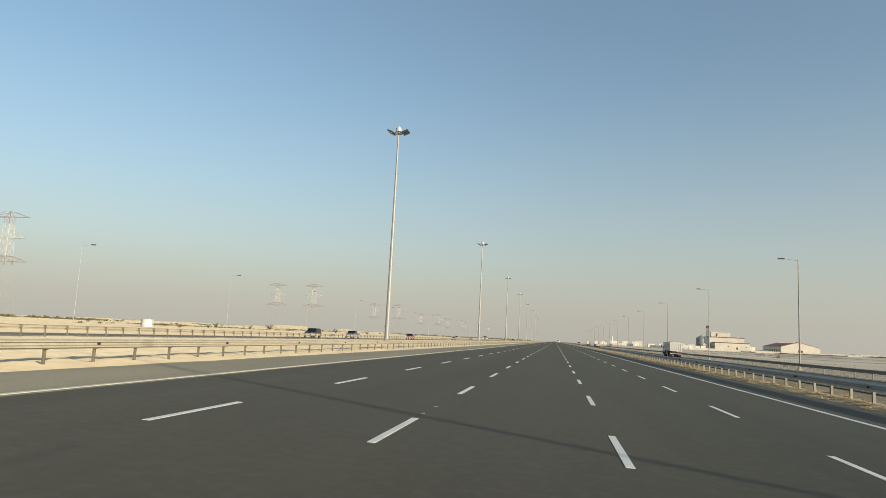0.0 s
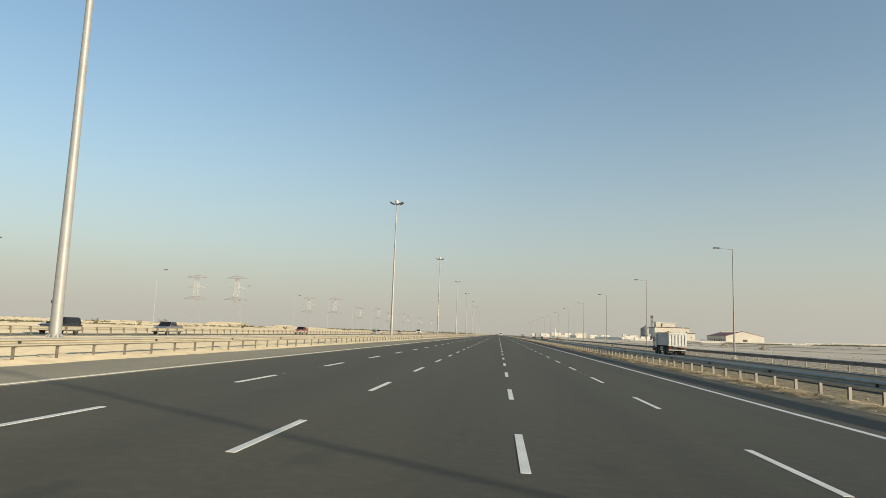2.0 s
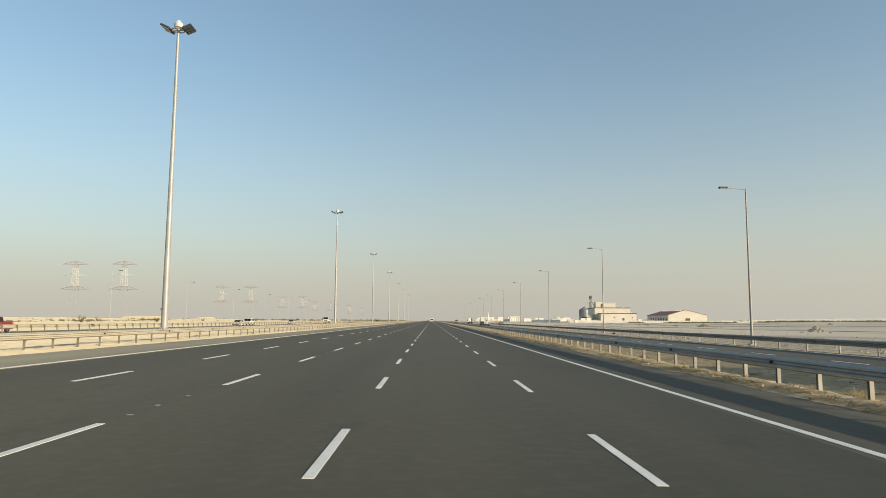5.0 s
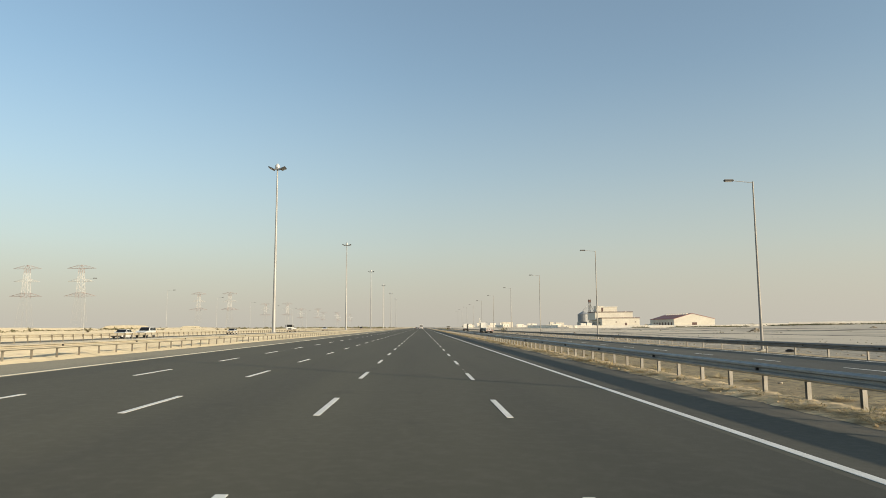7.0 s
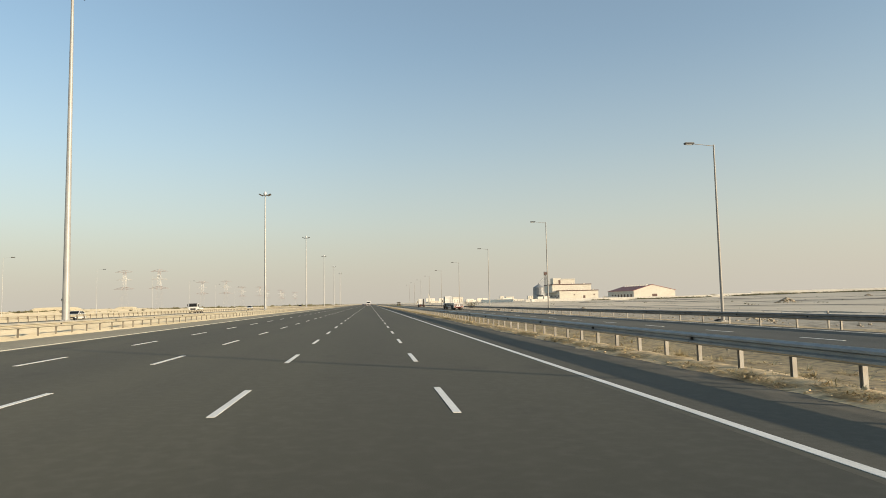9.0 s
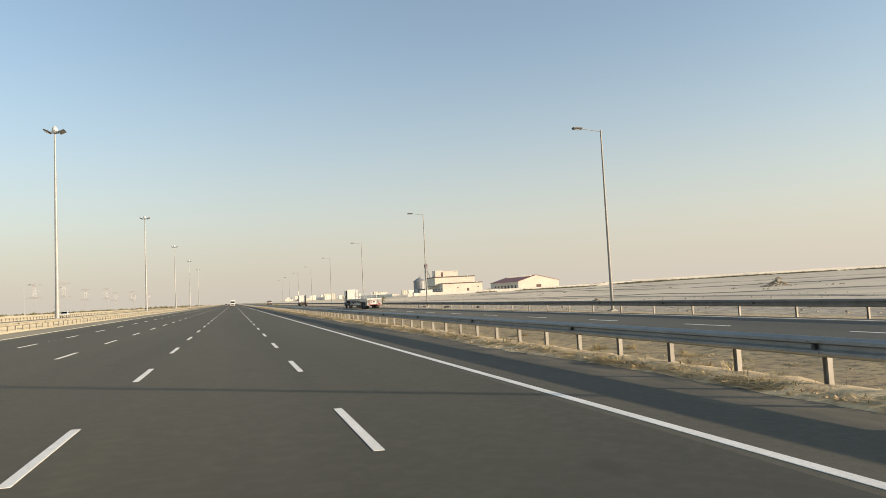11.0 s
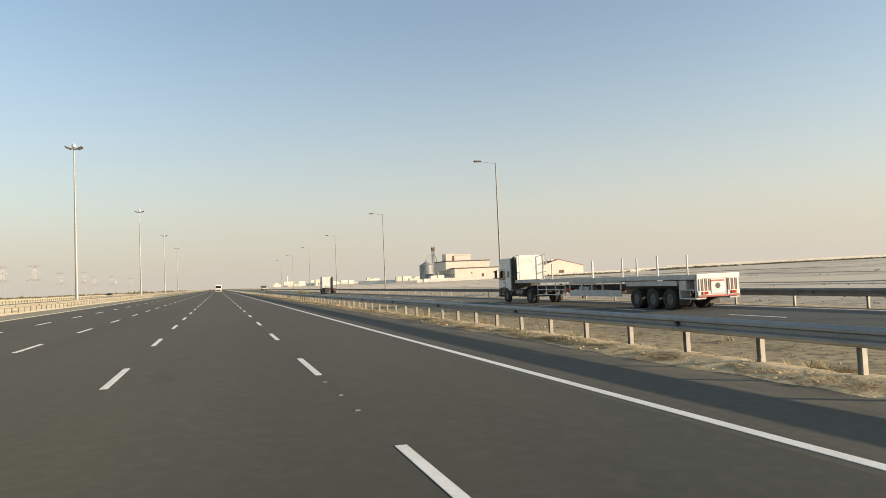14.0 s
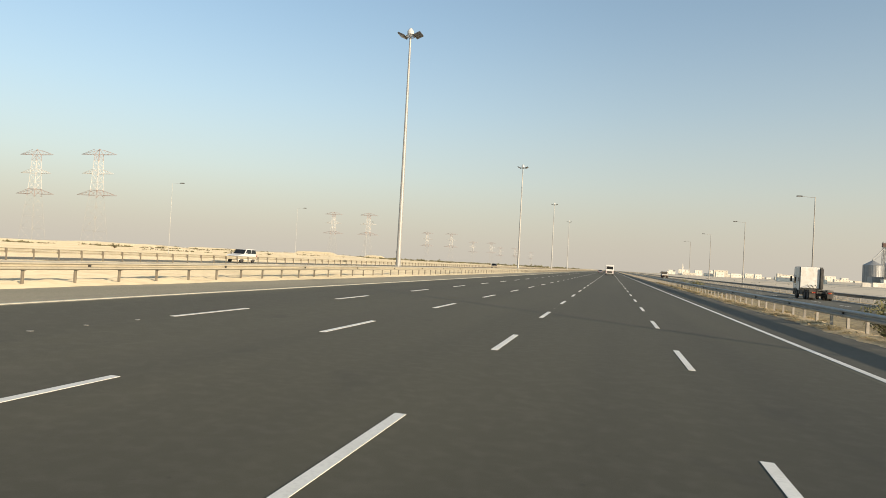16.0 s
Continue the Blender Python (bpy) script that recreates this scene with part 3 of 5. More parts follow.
# poles thinned as well, so they fade like things in haze
left_lamp = street_lamp(-76.2, 112.4, 0.15, 1, "slim steel street lamp on the desert side, toned to the haze", lamp_haze_tone, slim=0.4, tall=13.3)
for k in list(range(-1, 0)) + list(range(1, 12)):
    copy_thing(left_lamp, pose(-76.2, 112.4 + 51.88 * k, 0.15))


# ---- vehicle materials ----
def simple(name, base, rough=0.5, metal=0.0, second=None, **k):
    return material(name, base, rough, metal, second=second or tuple(0.8 * c for c in base), **k)


truck_white = simple("truck_white", (0.76, 0.75, 0.71), 0.4, second=(0.67, 0.645, 0.58), scale=1.6, fine=(0.45, 0.4, 0.32), fine_scale=5, fine_mix=0.3)
# white tipper body greyed: its side's shade put into the colour, plus brown dirt
tipper_shade_grey = simple("tipper_shaded_paint", (0.47, 0.49, 0.485), 0.5, second=(0.375, 0.375, 0.35), scale=1.4, fine=(0.4, 0.35, 0.27), fine_scale=4, fine_mix=0.35)
car_white = simple("car_white", (0.72, 0.72, 0.70), 0.25, second=(0.66, 0.65, 0.62))
car_black = simple("car_black", (0.02, 0.022, 0.025), 0.22, second=(0.03, 0.03, 0.03))
car_grey = simple("car_grey", (0.22, 0.23, 0.25), 0.28, 0.3)
car_red = simple("car_red", (0.26, 0.03, 0.035), 0.3)
tyre_black = simple("tyre_rubber", (0.022, 0.021, 0.02), 0.85, second=(0.05, 0.045, 0.04), scale=6)
rim_steel = simple("rim_steel", (0.17, 0.16, 0.15), 0.55, 0.4, second=(0.09, 0.085, 0.08), scale=8)
window_dark = simple("window_glass", (0.012, 0.014, 0.016), 0.08)
chassis_dark = simple("chassis", (0.035, 0.034, 0.033), 0.65, second=(0.08, 0.07, 0.055), scale=3)
bed_grey = simple("bed_side_paint", (0.50, 0.51, 0.50), 0.5, second=(0.40, 0.39, 0.36), scale=2, fine=(0.3, 0.25, 0.2), fine_scale=8, fine_mix=0.3)
trailer_pale = simple("trailer_paint", (0.56, 0.56, 0.53), 0.5, second=(0.44, 0.43, 0.40), scale=1.6, fine=(0.3, 0.28, 0.25), fine_scale=12, fine_mix=0.35)
rack_rust = simple("rusted_bar", (0.3, 0.2, 0.16), 0.7)
red_paint = simple("red_paint", (0.42, 0.05, 0.035), 0.5)
lamp_red = simple("tail_lamp", (0.38, 0.03, 0.02), 0.2)
lamp_orange = simple("orange_lamp", (0.7, 0.25, 0.05), 0.3)
head_glass = simple("headlamp_glass", (0.75, 0.76, 0.75), 0.1)
tarp_yellow = simple("yellow_tarpaulin", (0.50, 0.27, 0.05), 0.8, second=(0.36, 0.18, 0.04), scale=4)
soil = simple("soil_load", (0.22, 0.17, 0.11), 0.95, second=(0.30, 0.24, 0.16), scale=3)
wood_deck = simple("deck_boards", (0.30, 0.23, 0.16), 0.8, second=(0.22, 0.17, 0.12), scale=3)


def tyre_mesh(r, w):
    bm = bmesh.new()
    n = 20
    prof = [(-w / 2, 0.56 * r), (-w / 2, 0.88 * r), (-w * 0.42, 0.97 * r), (-w * 0.3, r), (w * 0.3, r), (w * 0.42, 0.97 * r), (w / 2, 0.88 * r), (w / 2, 0.56 * r)]
    rings = [[bm.verts.new((x, q * math.cos(2 * math.pi * k / n), q * math.sin(2 * math.pi * k / n))) for k in range(n)] for x, q in prof]
    for a, b in zip(rings, rings[1:] + rings[:1]):
        for k in range(n):
            bm.faces.new((a[k], a[(k + 1) % n], b[(k + 1) % n], b[k]))
    me = finish(bm, "wheel")
    me.materials.append(tyre_black)
    return me


def rim_mesh(r, w):
    bm = bmesh.new()
    tube(bm, (-w * 0.36, 0, 0), (w * 0.36, 0, 0), 0.57 * r, n=16)
    for s in (-1, 1):
        tube(bm, (s * w * 0.36, 0, 0), (s * w * 0.46, 0, 0), 0.22 * r, 0.16 * r, n=10)
        for k in range(8):
            a = k * math.pi / 4
            tube(bm, (s * w * 0.36, 0.36 * r * math.cos(a), 0.36 * r * math.sin(a)), (s * w * 0.4, 0.36 * r * math.cos(a), 0.36 * r * math.sin(a)), 0.035 * r, n=5)
    me = finish(bm, "rim")
    me.materials.append(rim_steel)
    return me


WHEELS = {}


def wheel(parent, x, y, r=0.52, w=0.3):
    if (r, w) not in WHEELS:
        WHEELS[r, w] = (tyre_mesh(r, w), rim_mesh(r, w))
    t, q = WHEELS[r, w]
    ob = part("wheel", t, tyre_black, parent)
    ob.location = (x, y, r)
    part("rim", q, rim_steel, ob)
    return ob


def truck_cab(truck, y0, y1, top, paint, floor=0.55, half=1.22):
    """A flat-fronted lorry cab from y0 (back) to y1 (front)."""
    d = y1 - y0
    side = [(y0, floor + 0.35), (y0, top - 0.05), (y0 + 0.25, top), (y1 - 0.55, top), (y1 - 0.3, top - 0.12), (y1 - 0.05, 1.9), (y1, 1.45), (y1, floor),
            (y1 - 0.35, floor), (y1 - 0.42, floor + 0.5), (y0 + 0.55 * d - 0.55, floor + 0.62), (y0 + 0.55 * d - 0.9, floor + 0.35)]
    bm = extrude(bmesh.new(), side, "x", -half, half)
    bmesh.ops.bevel(bm, geom=[e for e in bm.edges if abs(e.verts[0].co.x - e.verts[1].co.x) < 0.01], offset=0.06, segments=2, affect="EDGES")
    cab = smooth(part("cab", bm, paint, truck))
    for s in (-1, 1):
        x0, x1 = sorted((s * (half - 0.02), s * (half + 0.012)))
        win = extrude(bmesh.new(), [(y1 - 1.25, 1.75), (y1 - 1.25, 2.5), (y1 - 0.45, 2.5), (y1 - 0.16, 1.75)], "x", x0, x1)
        part("side_window", win, window_dark, cab)
        small = extrude(bmesh.new(), [(y0 + 0.25, 1.95), (y0 + 0.25, 2.45), (y0 + 0.65, 2.45), (y0 + 0.65, 1.95)], "x", x0, x1)
        if d > 2.2:
            part("rear_side_window", small, window_dark, cab)
        seam = bmesh.new()
        for a, b in (((y1 - 1.32, 0.95), (y1 - 1.32, 2.62)), ((y1 - 1.32, 2.62), (y1 - 0.4, 2.62))):
            tube(seam, (s * (half + 0.002), *a), (s * (half + 0.002), *b), 0.012, n=4)
        part("door_seam", seam, chassis_dark, cab)
        part("door_handle", new_box(*sorted((s * half, s * (half + 0.04))), y1 - 1.22, y1 - 1.02, 1.55, 1.6, bevel=0.008), chassis_dark, cab)
        for z in (0.42, 0.75):
            part("step", new_box(*sorted((s * (half - 0.22), s * (half + 0.01))), y1 - 1.2, y1 - 0.65, z, z + 0.05, bevel=0.008), chassis_dark, cab)
        skirt = extrude(bmesh.new(), [(y1 - 0.02, 0.5), (y1 - 0.02, 1.08), (y1 - 0.35, 1.12), (y1 - 1.0, 1.2), (y1 - 1.75, 1.12), (y1 - 1.9, 0.95), (y1 - 1.75, 1.0),
                                      (y1 - 1.0, 1.08), (y1 - 0.45, 0.95), (y1 - 0.36, 0.5)], "x", *sorted((s * (half - 0.03), s * (half + 0.015))))
        part("wheel_arch", skirt, chassis_dark, cab)
        mir = bmesh.new()
        box(mir, *sorted((s * (half + 0.16), s * (half + 0.36))), y1 - 0.12, y1 - 0.02, 1.95, 2.55)
        bmesh.ops.bevel(mir, geom=mir.edges[:], offset=0.03, segments=1, affect="EDGES")
        tube(mir, (s * half, y1 - 0.2, 2.6), (s * (half + 0.26), y1 - 0.07, 2.55), 0.02, n=6)
        tube(mir, (s * half, y1 - 0.2, 1.9), (s * (half + 0.26), y1 - 0.07, 1.98), 0.02, n=6)
        part("mirror", mir, chassis_dark, cab)
        part("headlamp", new_box(*sorted((s * 0.75, s * 1.15)), y1 - 0.02, y1 + 0.02, 0.72, 0.92, bevel=0.01), head_glass, cab)
        part("rear_mudguard", new_box(*sorted((s * (half - 0.42), s * (half - 0.01))), y0 - 0.05, y0 + 0.3, 0.55, 0.95, bevel=0.03), chassis_dark, cab)
    scr = extrude(bmesh.new(), [(-1.05, 1.85), (1.05, 1.85), (1.0, 2.75), (-1.0, 2.75)], "y", y1 - 0.29, y1 + 0.0)
    part("windscreen", scr, window_dark, cab)
    part("grille", new_box(-0.7, 0.7, y1 - 0.01, y1 + 0.025, 0.95, 1.4, bevel=0.02), chassis_dark, cab)
    part("bumper", new_box(-half, half, y1 - 0.3, y1 + 0.08, 0.42, 0.68, bevel=0.04), chassis_dark, cab)
    part("roof_visor", new_box(-1.0, 1.0, y1 - 0.34, y1 + 0.03, top - 0.2, top - 0.14, bevel=0.02), chassis_dark, cab)
    back = part("cab_back", new_box(-half + 0.02, half - 0.02, y0 - 0.22, y0 - 0.002, 1.0, top - 0.02, bevel=0.03), chassis_dark, cab)
    return cab


def chassis(truck, y0, y1, z=0.95):
    bm = bmesh.new()
    for x in (-0.45, 0.45):
        box(bm, x - 0.05, x + 0.05, y0, y1, z - 0.15, z + 0.12)
    k = y0 + 0.3
    while k < y1:
        box(bm, -0.398, 0.398, k - 0.06, k + 0.06, z - 0.1, z + 0.08)
        k += 1.1
    part("chassis", bm, chassis_dark, truck)


def axle(truck, y, r=0.52, twin=False, half=1.22):
    bm = tube(bmesh.new(), (-half + 0.2, y, r), (half - 0.2, y, r), 0.08, n=8)
    part("axle", bm, chassis_dark, truck)
    for s in (-1, 1):
        wheel(truck, s * (half - 0.14), y, r, 0.28)
        if twin:
            wheel(truck, s * (half - 0.47), y, r, 0.28)


def tail_lamps(truck, y, z, x=1.05, mat=None):
    for s in (-1, 1):
        lamp = part("tail_lamp", new_box(*sorted((s * (x - 0.22), s * (x + 0.14))), y - 0.05, y + 0.02, z, z + 0.13, bevel=0.015), lamp_red, truck, "red tail lamp")
        part("indicator", new_box(*sorted((s * (x + 0.03), s * (x + 0.12))), y - 0.058, y - 0.05, z + 0.02, z + 0.11), lamp_orange, lamp)


def tipper(m):
    t = thing("tipper_truck", "dusty white four-axle tipper truck on the service road", "truck", m)
    chassis(t, 0.2, 9.2)
    for y in (1.1, 2.6):
        axle(t, y, twin=True)
    for y in (5.8, 7.75):
        axle(t, y)
    truck_cab(t, 7.25, 9.85, 3.15, truck_white)
    hw = 1.25
    bed = bmesh.new()
    side = [(0.0, 1.32), (6.55, 1.32), (6.55, 2.95), (0.55, 2.95), (0.3, 3.2), (0.0, 3.2)]
    for s in (-1, 1):
        extrude(bed, side, "x", *sorted((s * hw, s * (hw - 0.07))))
    box(bed, -hw + 0.071, hw - 0.071, 0.0, 6.55, 1.28, 1.36)
    box(bed, -hw + 0.071, hw - 0.071, 6.48, 6.55, 1.36, 2.95)
    body = part("tipping_body", bed, tipper_shade_grey, t)
    for s in (-1, 1):
        for k in range(5):
            y = 0.9 + 1.18 * k
            part("side_panel", new_box(*sorted((s * (hw + 0.001), s * (hw + 0.03))), y, y + 0.75, 2.62, 2.76, bevel=0.012), tipper_shade_grey, body)
        part("top_rail", new_box(*sorted((s * (hw - 0.09), s * (hw + 0.04))), 0.5, 6.6, 2.951, 3.03, bevel=0.015), tipper_shade_grey, body)
        part("bottom_rail", new_box(*sorted((s * (hw - 0.02), s * (hw + 0.04))), 0.0, 6.55, 1.3, 1.4, bevel=0.012), tipper_shade_grey, body)
    gate = part("tailgate", new_box(-hw, hw, -0.09, -0.005, 1.3, 3.1, bevel=0.012), truck_white, body)
    for k in range(6):
        x = -1.1 + 0.44 * k
        part("rib", new_box(x - 0.125, x + 0.125, -0.19, -0.091, 1.36, 2.8, bevel=0.02), truck_white, gate)
    part("gate_beam", new_box(-hw - 0.03, hw + 0.03, -0.2, -0.09, 2.86, 3.1, bevel=0.02), truck_white, gate)
    part("gate_beam", new_box(-hw - 0.03, hw + 0.03, -0.18, -0.09, 1.24, 1.36, bevel=0.02), truck_white, gate)
    for s in (-1, 1):
        part("hinge", tube(bmesh.new(), (s * hw - 0.06, 0.0, 3.22), (s * hw + 0.06, 0.0, 3.22), 0.1, n=10), chassis_dark, gate)
    bm = bmesh.new()
    bmesh.ops.create_grid(bm, x_segments=14, y_segments=26, size=0.5)
    for v in bm.verts:
        u, w = v.co.x * 2, v.co.y * 2
        v.co = (u * 1.16, 3.3 + w * 3.1, 2.62 + 0.42 * (1 - u * u) * (1 - w ** 4) + 0.1 * noise.noise((u * 3, w * 6, 0)))
    part("load", bm, soil, t, "heaped sandy soil")
    bm = bmesh.new()
    bmesh.ops.create_grid(bm, x_segments=10, y_segments=14, size=0.5)
    for v in bm.verts:
        u, w = v.co.x * 2, v.co.y * 2
        v.co = (u * 0.7, 5.0 + w * 1.1, 3.0 + 0.3 * (1 - u * u) * (1 - w * w) + 0.12 * noise.noise((u * 4, w * 5, 7)))
    bmesh.ops.solidify(bm, geom=bm.faces[:], thickness=0.03)
    part("tarpaulin", bm, tarp_yellow, t, "crumpled yellow tarpaulin")
    part("cab_guard", new_box(-hw, hw, 6.551, 7.15, 2.9, 2.98, bevel=0.02), tipper_shade_grey, t)
    part("rear_bumper", new_box(-1.2, 1.2, -0.1, 0.06, 0.62, 0.76, bevel=0.02), bed_grey, t)
    bm = bmesh.new()
    for x in (-0.7, 0.7):
        tube(bm, (x, 0.0, 0.8), (x, 0.3, 1.0), 0.05, n=6)
    part("bumper_bracket", bm, chassis_dark, t)
    tail_lamps(t, -0.03, 0.92, 0.98)
    for s in (-1, 1):
        part("mudflap", new_box(*sorted((s * 0.62, s * 1.22)), 0.42, 0.46, 0.28, 0.95), chassis_dark, t)
        guard = bmesh.new()
        for z in (0.6, 0.95):
            box(guard, *sorted((s * 1.18, s * 1.22)), 3.35, 5.15, z, z + 0.1)
        for y in (3.5, 4.25, 5.0):
            box(guard, *sorted((s * 1.14, s * 1.178)), y, y + 0.06, 0.6, 1.2)
        part("side_guard", guard, truck_white, t)
        part("fuel_tank", tube(bmesh.new(), (s * 0.9, 3.9, 0.78), (s * 0.9, 4.8, 0.78), 0.26, n=14), rim_steel, t)
    return t


def flatbed(m):
    t = thing("flatbed_truck", "white tractor with a long empty grey flatbed trailer", "truck", m)
    hw = 1.25
    # the trailer
    chassis(t, 0.2, 20.0, 1.15)
    for y in (2.1, 3.5, 4.95):
        axle(t, y, 0.53, twin=True)
    part("deck", new_box(-hw + 0.05, hw - 0.05, 0.0, 20.5, 1.5, 1.66), wood_deck, t, "worn timber deck")
    for s in (-1, 1):
        part("side_rail", new_box(*sorted((s * (hw - 0.048), s * (hw + 0.02))), 0.0, 20.5, 1.5, 1.71, bevel=0.012), trailer_pale, t)
        for y in ((3.0, 6.2, 9.4, 14.6) if s < 0 else (3.6, 8.2, 13.2)):
            st = bmesh.new()
            box(st, *sorted((s * (hw - 0.12), s * (hw - 0.05))), y - 0.05, y + 0.05, 1.665, 2.78)
            bmesh.ops.bevel(st, geom=st.edges[:], offset=0.012, segments=1, affect="EDGES")
            part("stake", st, truck_white, t)
        skirt = bmesh.new()
        x0, x1 = sorted((s * (hw - 0.06), s * (hw - 0.02)))
        box(skirt, x0, x1, 6.3, 12.2, 0.62, 0.98)
        box(skirt, x0, x1, 6.3, 12.2, 1.38, 1.495)
        for y in (6.3, 8.2, 9.4, 10.6, 12.1):
            box(skirt, x0, x1, y, y + 0.12, 0.981, 1.379)
        part("side_skirt", skirt, trailer_pale, t)
        part("wheel_arch_panel", new_box(*sorted((s * (hw - 0.05), s * hw)), 1.4, 5.8, 1.2, 1.455, bevel=0.01), bed_grey, t)
        x0, x1 = sorted((s * (hw - 0.55), s * (hw + 0.01)))
        locker = part("rear_locker", new_box(x0, x1, 1.15, 1.25, 0.55, 1.455, bevel=0.01), trailer_pale, t, "pale open steel locker")
        for name, y0, y1, z0, z1 in (("floor_plate", 0.0, 1.149, 0.55, 0.62), ("shelf", 0.0, 1.149, 0.98, 1.02), ("lower_panel", 0.0, 0.09, 0.621, 0.979),
                                     ("upper_panel", 0.0, 0.09, 1.021, 1.455), ("side_box", 0.7, 1.149, 1.021, 1.455)):
            part(name, new_box(x0, x1, y0, y1, z0, z1), trailer_pale, locker)
        rack = bmesh.new()
        for z in (0.66, 1.0, 1.3):
            tube(rack, (s * 1.16, 12.9, z), (s * 1.16, 16.9, z), 0.03, n=6)
        for y in (12.9, 14.2, 15.6, 16.9):
            tube(rack, (s * 1.16, y, 0.6), (s * 1.16, y, 1.45), 0.03, n=6)
        part("side_rack", rack, truck_white, t)
        part("landing_leg", new_box(*sorted((s * 0.75, s * 0.9)), 14.0, 14.15, 0.35, 1.4, bevel=0.01), chassis_dark, t)
    part("toolbox", new_box(-0.9, -0.5, 12.9, 13.3, 0.85, 1.1, bevel=0.02), red_paint, t, "red toolbox under the deck")
    part("toolbox", new_box(-1.12, -0.55, 10.0, 11.2, 0.7, 1.2, bevel=0.02), bed_grey, t)
    part("spare_wheel_carrier", tube(bmesh.new(), (0, 8.5, 0.72), (0, 8.5, 1.0), 0.5, n=18), tyre_black, t)
    # rear face
    rear = part("rear_frame", new_box(-hw, hw, -0.06, -0.002, 0.72, 1.7, bevel=0.01), bed_grey, t)
    part("rear_board", new_box(-0.45, 0.35, -0.09, -0.061, 0.82, 1.5, bevel=0.01), truck_white, rear)
    part("badge", tube(bmesh.new(), (-0.05, -0.095, 1.18), (-0.05, -0.105, 1.18), 0.14, n=16), chassis_dark, rear)
    part("red_strip", new_box(-0.43, 0.33, -0.1, -0.091, 1.38, 1.46), red_paint, rear)
    for s in (-1, 1):
        for k in range(6):
            x = s * (0.55 + 0.11 * k)
            part("bar", new_box(x - 0.03, x + 0.03, -0.1, -0.061, 0.95, 1.5), truck_white if k % 2 else rack_rust, rear)
        part("lamp_plate", new_box(*sorted((s * 0.5, s * 1.22)), -0.1, -0.061, 0.74, 0.94, bevel=0.01), truck_white, rear)
    part("top_board", new_box(-hw - 0.01, hw + 0.01, -0.09, -0.061, 1.53, 1.76, bevel=0.012), truck_white, rear)
    part("bottom_strip", new_box(-hw, hw, -0.1, -0.061, 0.66, 0.73), red_paint, rear)
    tail_lamps(t, -0.1, 0.78, 0.88)
    for s in (-1, 1):
        part("mudflap", new_box(*sorted((s * 0.6, s * 1.2)), 1.3, 1.34, 0.25, 1.1), chassis_dark, t)
    # white headboard and its rack
    board = part("headboard", new_box(-1.12, 1.05, 20.3, 20.42, 1.73, 3.6, bevel=0.015), truck_white, t, "tall white headboard")
    rackm = bmesh.new()
    for x in (1.1, -1.16):
        for y in (19.85, 20.25):
            tube(rackm, (x, y, 1.7), (x, y, 3.62), 0.035, n=6)
        for z in (2.3, 2.95, 3.6):
            tube(rackm, (x, 19.85, z), (x, 20.25, z), 0.03, n=6)
    part("headboard_rack", rackm, truck_white, board)
    # the tractor
    chassis(t, 16.9, 23.2, 0.9)
    axle(t, 18.2, 0.53, twin=True)
    axle(t, 22.3, 0.53)
    truck_cab(t, 21.35, 23.75, 3.45, truck_white)
    part("air_deflector", new_box(-1.05, 1.05, 21.3, 21.34, 1.2, 3.5, bevel=0.005), chassis_dark, t)
    part("exhaust_pipe", tube(bmesh.new(), (-1.0, 21.1, 1.0), (-1.0, 21.1, 3.55), 0.09, n=10), chassis_dark, t)
    for s in (-1, 1):
        part("fuel_tank", tube(bmesh.new(), (s * 0.9, 19.4, 0.75), (s * 0.9, 20.6, 0.75), 0.3, n=14), rim_steel, t)
        mud = bmesh.new()
        for k in range(6):
            a, b = math.pi * k / 6, math.pi * (k + 1) / 6
            p0 = (18.2 + 0.66 * math.cos(a), 0.55 + 0.66 * math.sin(a))
            p1 = (18.2 + 0.66 * math.cos(b), 0.55 + 0.66 * math.sin(b))
            extrude(mud, [p0, p1, (p1[0] + (p1[0] - 18.2) * 0.04, p1[1] + 0.03), (p0[0] + (p0[0] - 18.2) * 0.04, p0[1] + 0.03)], "x", *sorted((s * 0.6, s * 1.23)))
        part("mudguard", mud, chassis_dark, t)
    return t


def tractor_unit(m):
    t = thing("tractor_unit", "white lorry tractor unit driving without a trailer", "truck", m)
    chassis(t, 0.0, 6.2, 0.85)
    axle(t, 0.9, twin=True)
    axle(t, 2.2, twin=True)
    axle(t, 5.6)
    cab = truck_cab(t, 4.3, 6.9, 3.7, truck_white)
    part("back_panel", new_box(-1.18, 0.82, 3.98, 4.07, 1.25, 3.66, bevel=0.02), truck_white, t)
    part("side_deflector", new_box(0.86, 1.18, 3.75, 4.07, 1.2, 3.5, bevel=0.03), chassis_dark, t, "dark side deflector")
    bm = bmesh.new()
    for k in range(3):
        tube(bm, (-0.4 + 0.4 * k, 4.2, 1.7), (-0.4 + 0.4 * k, 2.9, 1.15), 0.035, n=6)
    part("air_hose", bm, chassis_dark, t)
    bm = tube(bmesh.new(), (0, 1.6, 1.0), (0, 1.6, 1.1), 0.5, n=18)
    part("fifth_wheel", bm, chassis_dark, t)
    for s in (-1, 1):
        part("battery_box", new_box(*sorted((s * 0.6, s * 1.18)), 3.0, 4.1, 0.45, 0.98, bevel=0.03), chassis_dark, t)
        part("mudguard", new_box(*sorted((s * 0.6, s * 1.22)), 0.2, 2.9, 1.08, 1.14, bevel=0.02), chassis_dark, t)
        part("mudflap", new_box(*sorted((s * 0.6, s * 1.2)), 0.08, 0.12, 0.25, 1.05), chassis_dark, t)
    tail_lamps(t, -0.02, 0.75, 0.85)
    return t


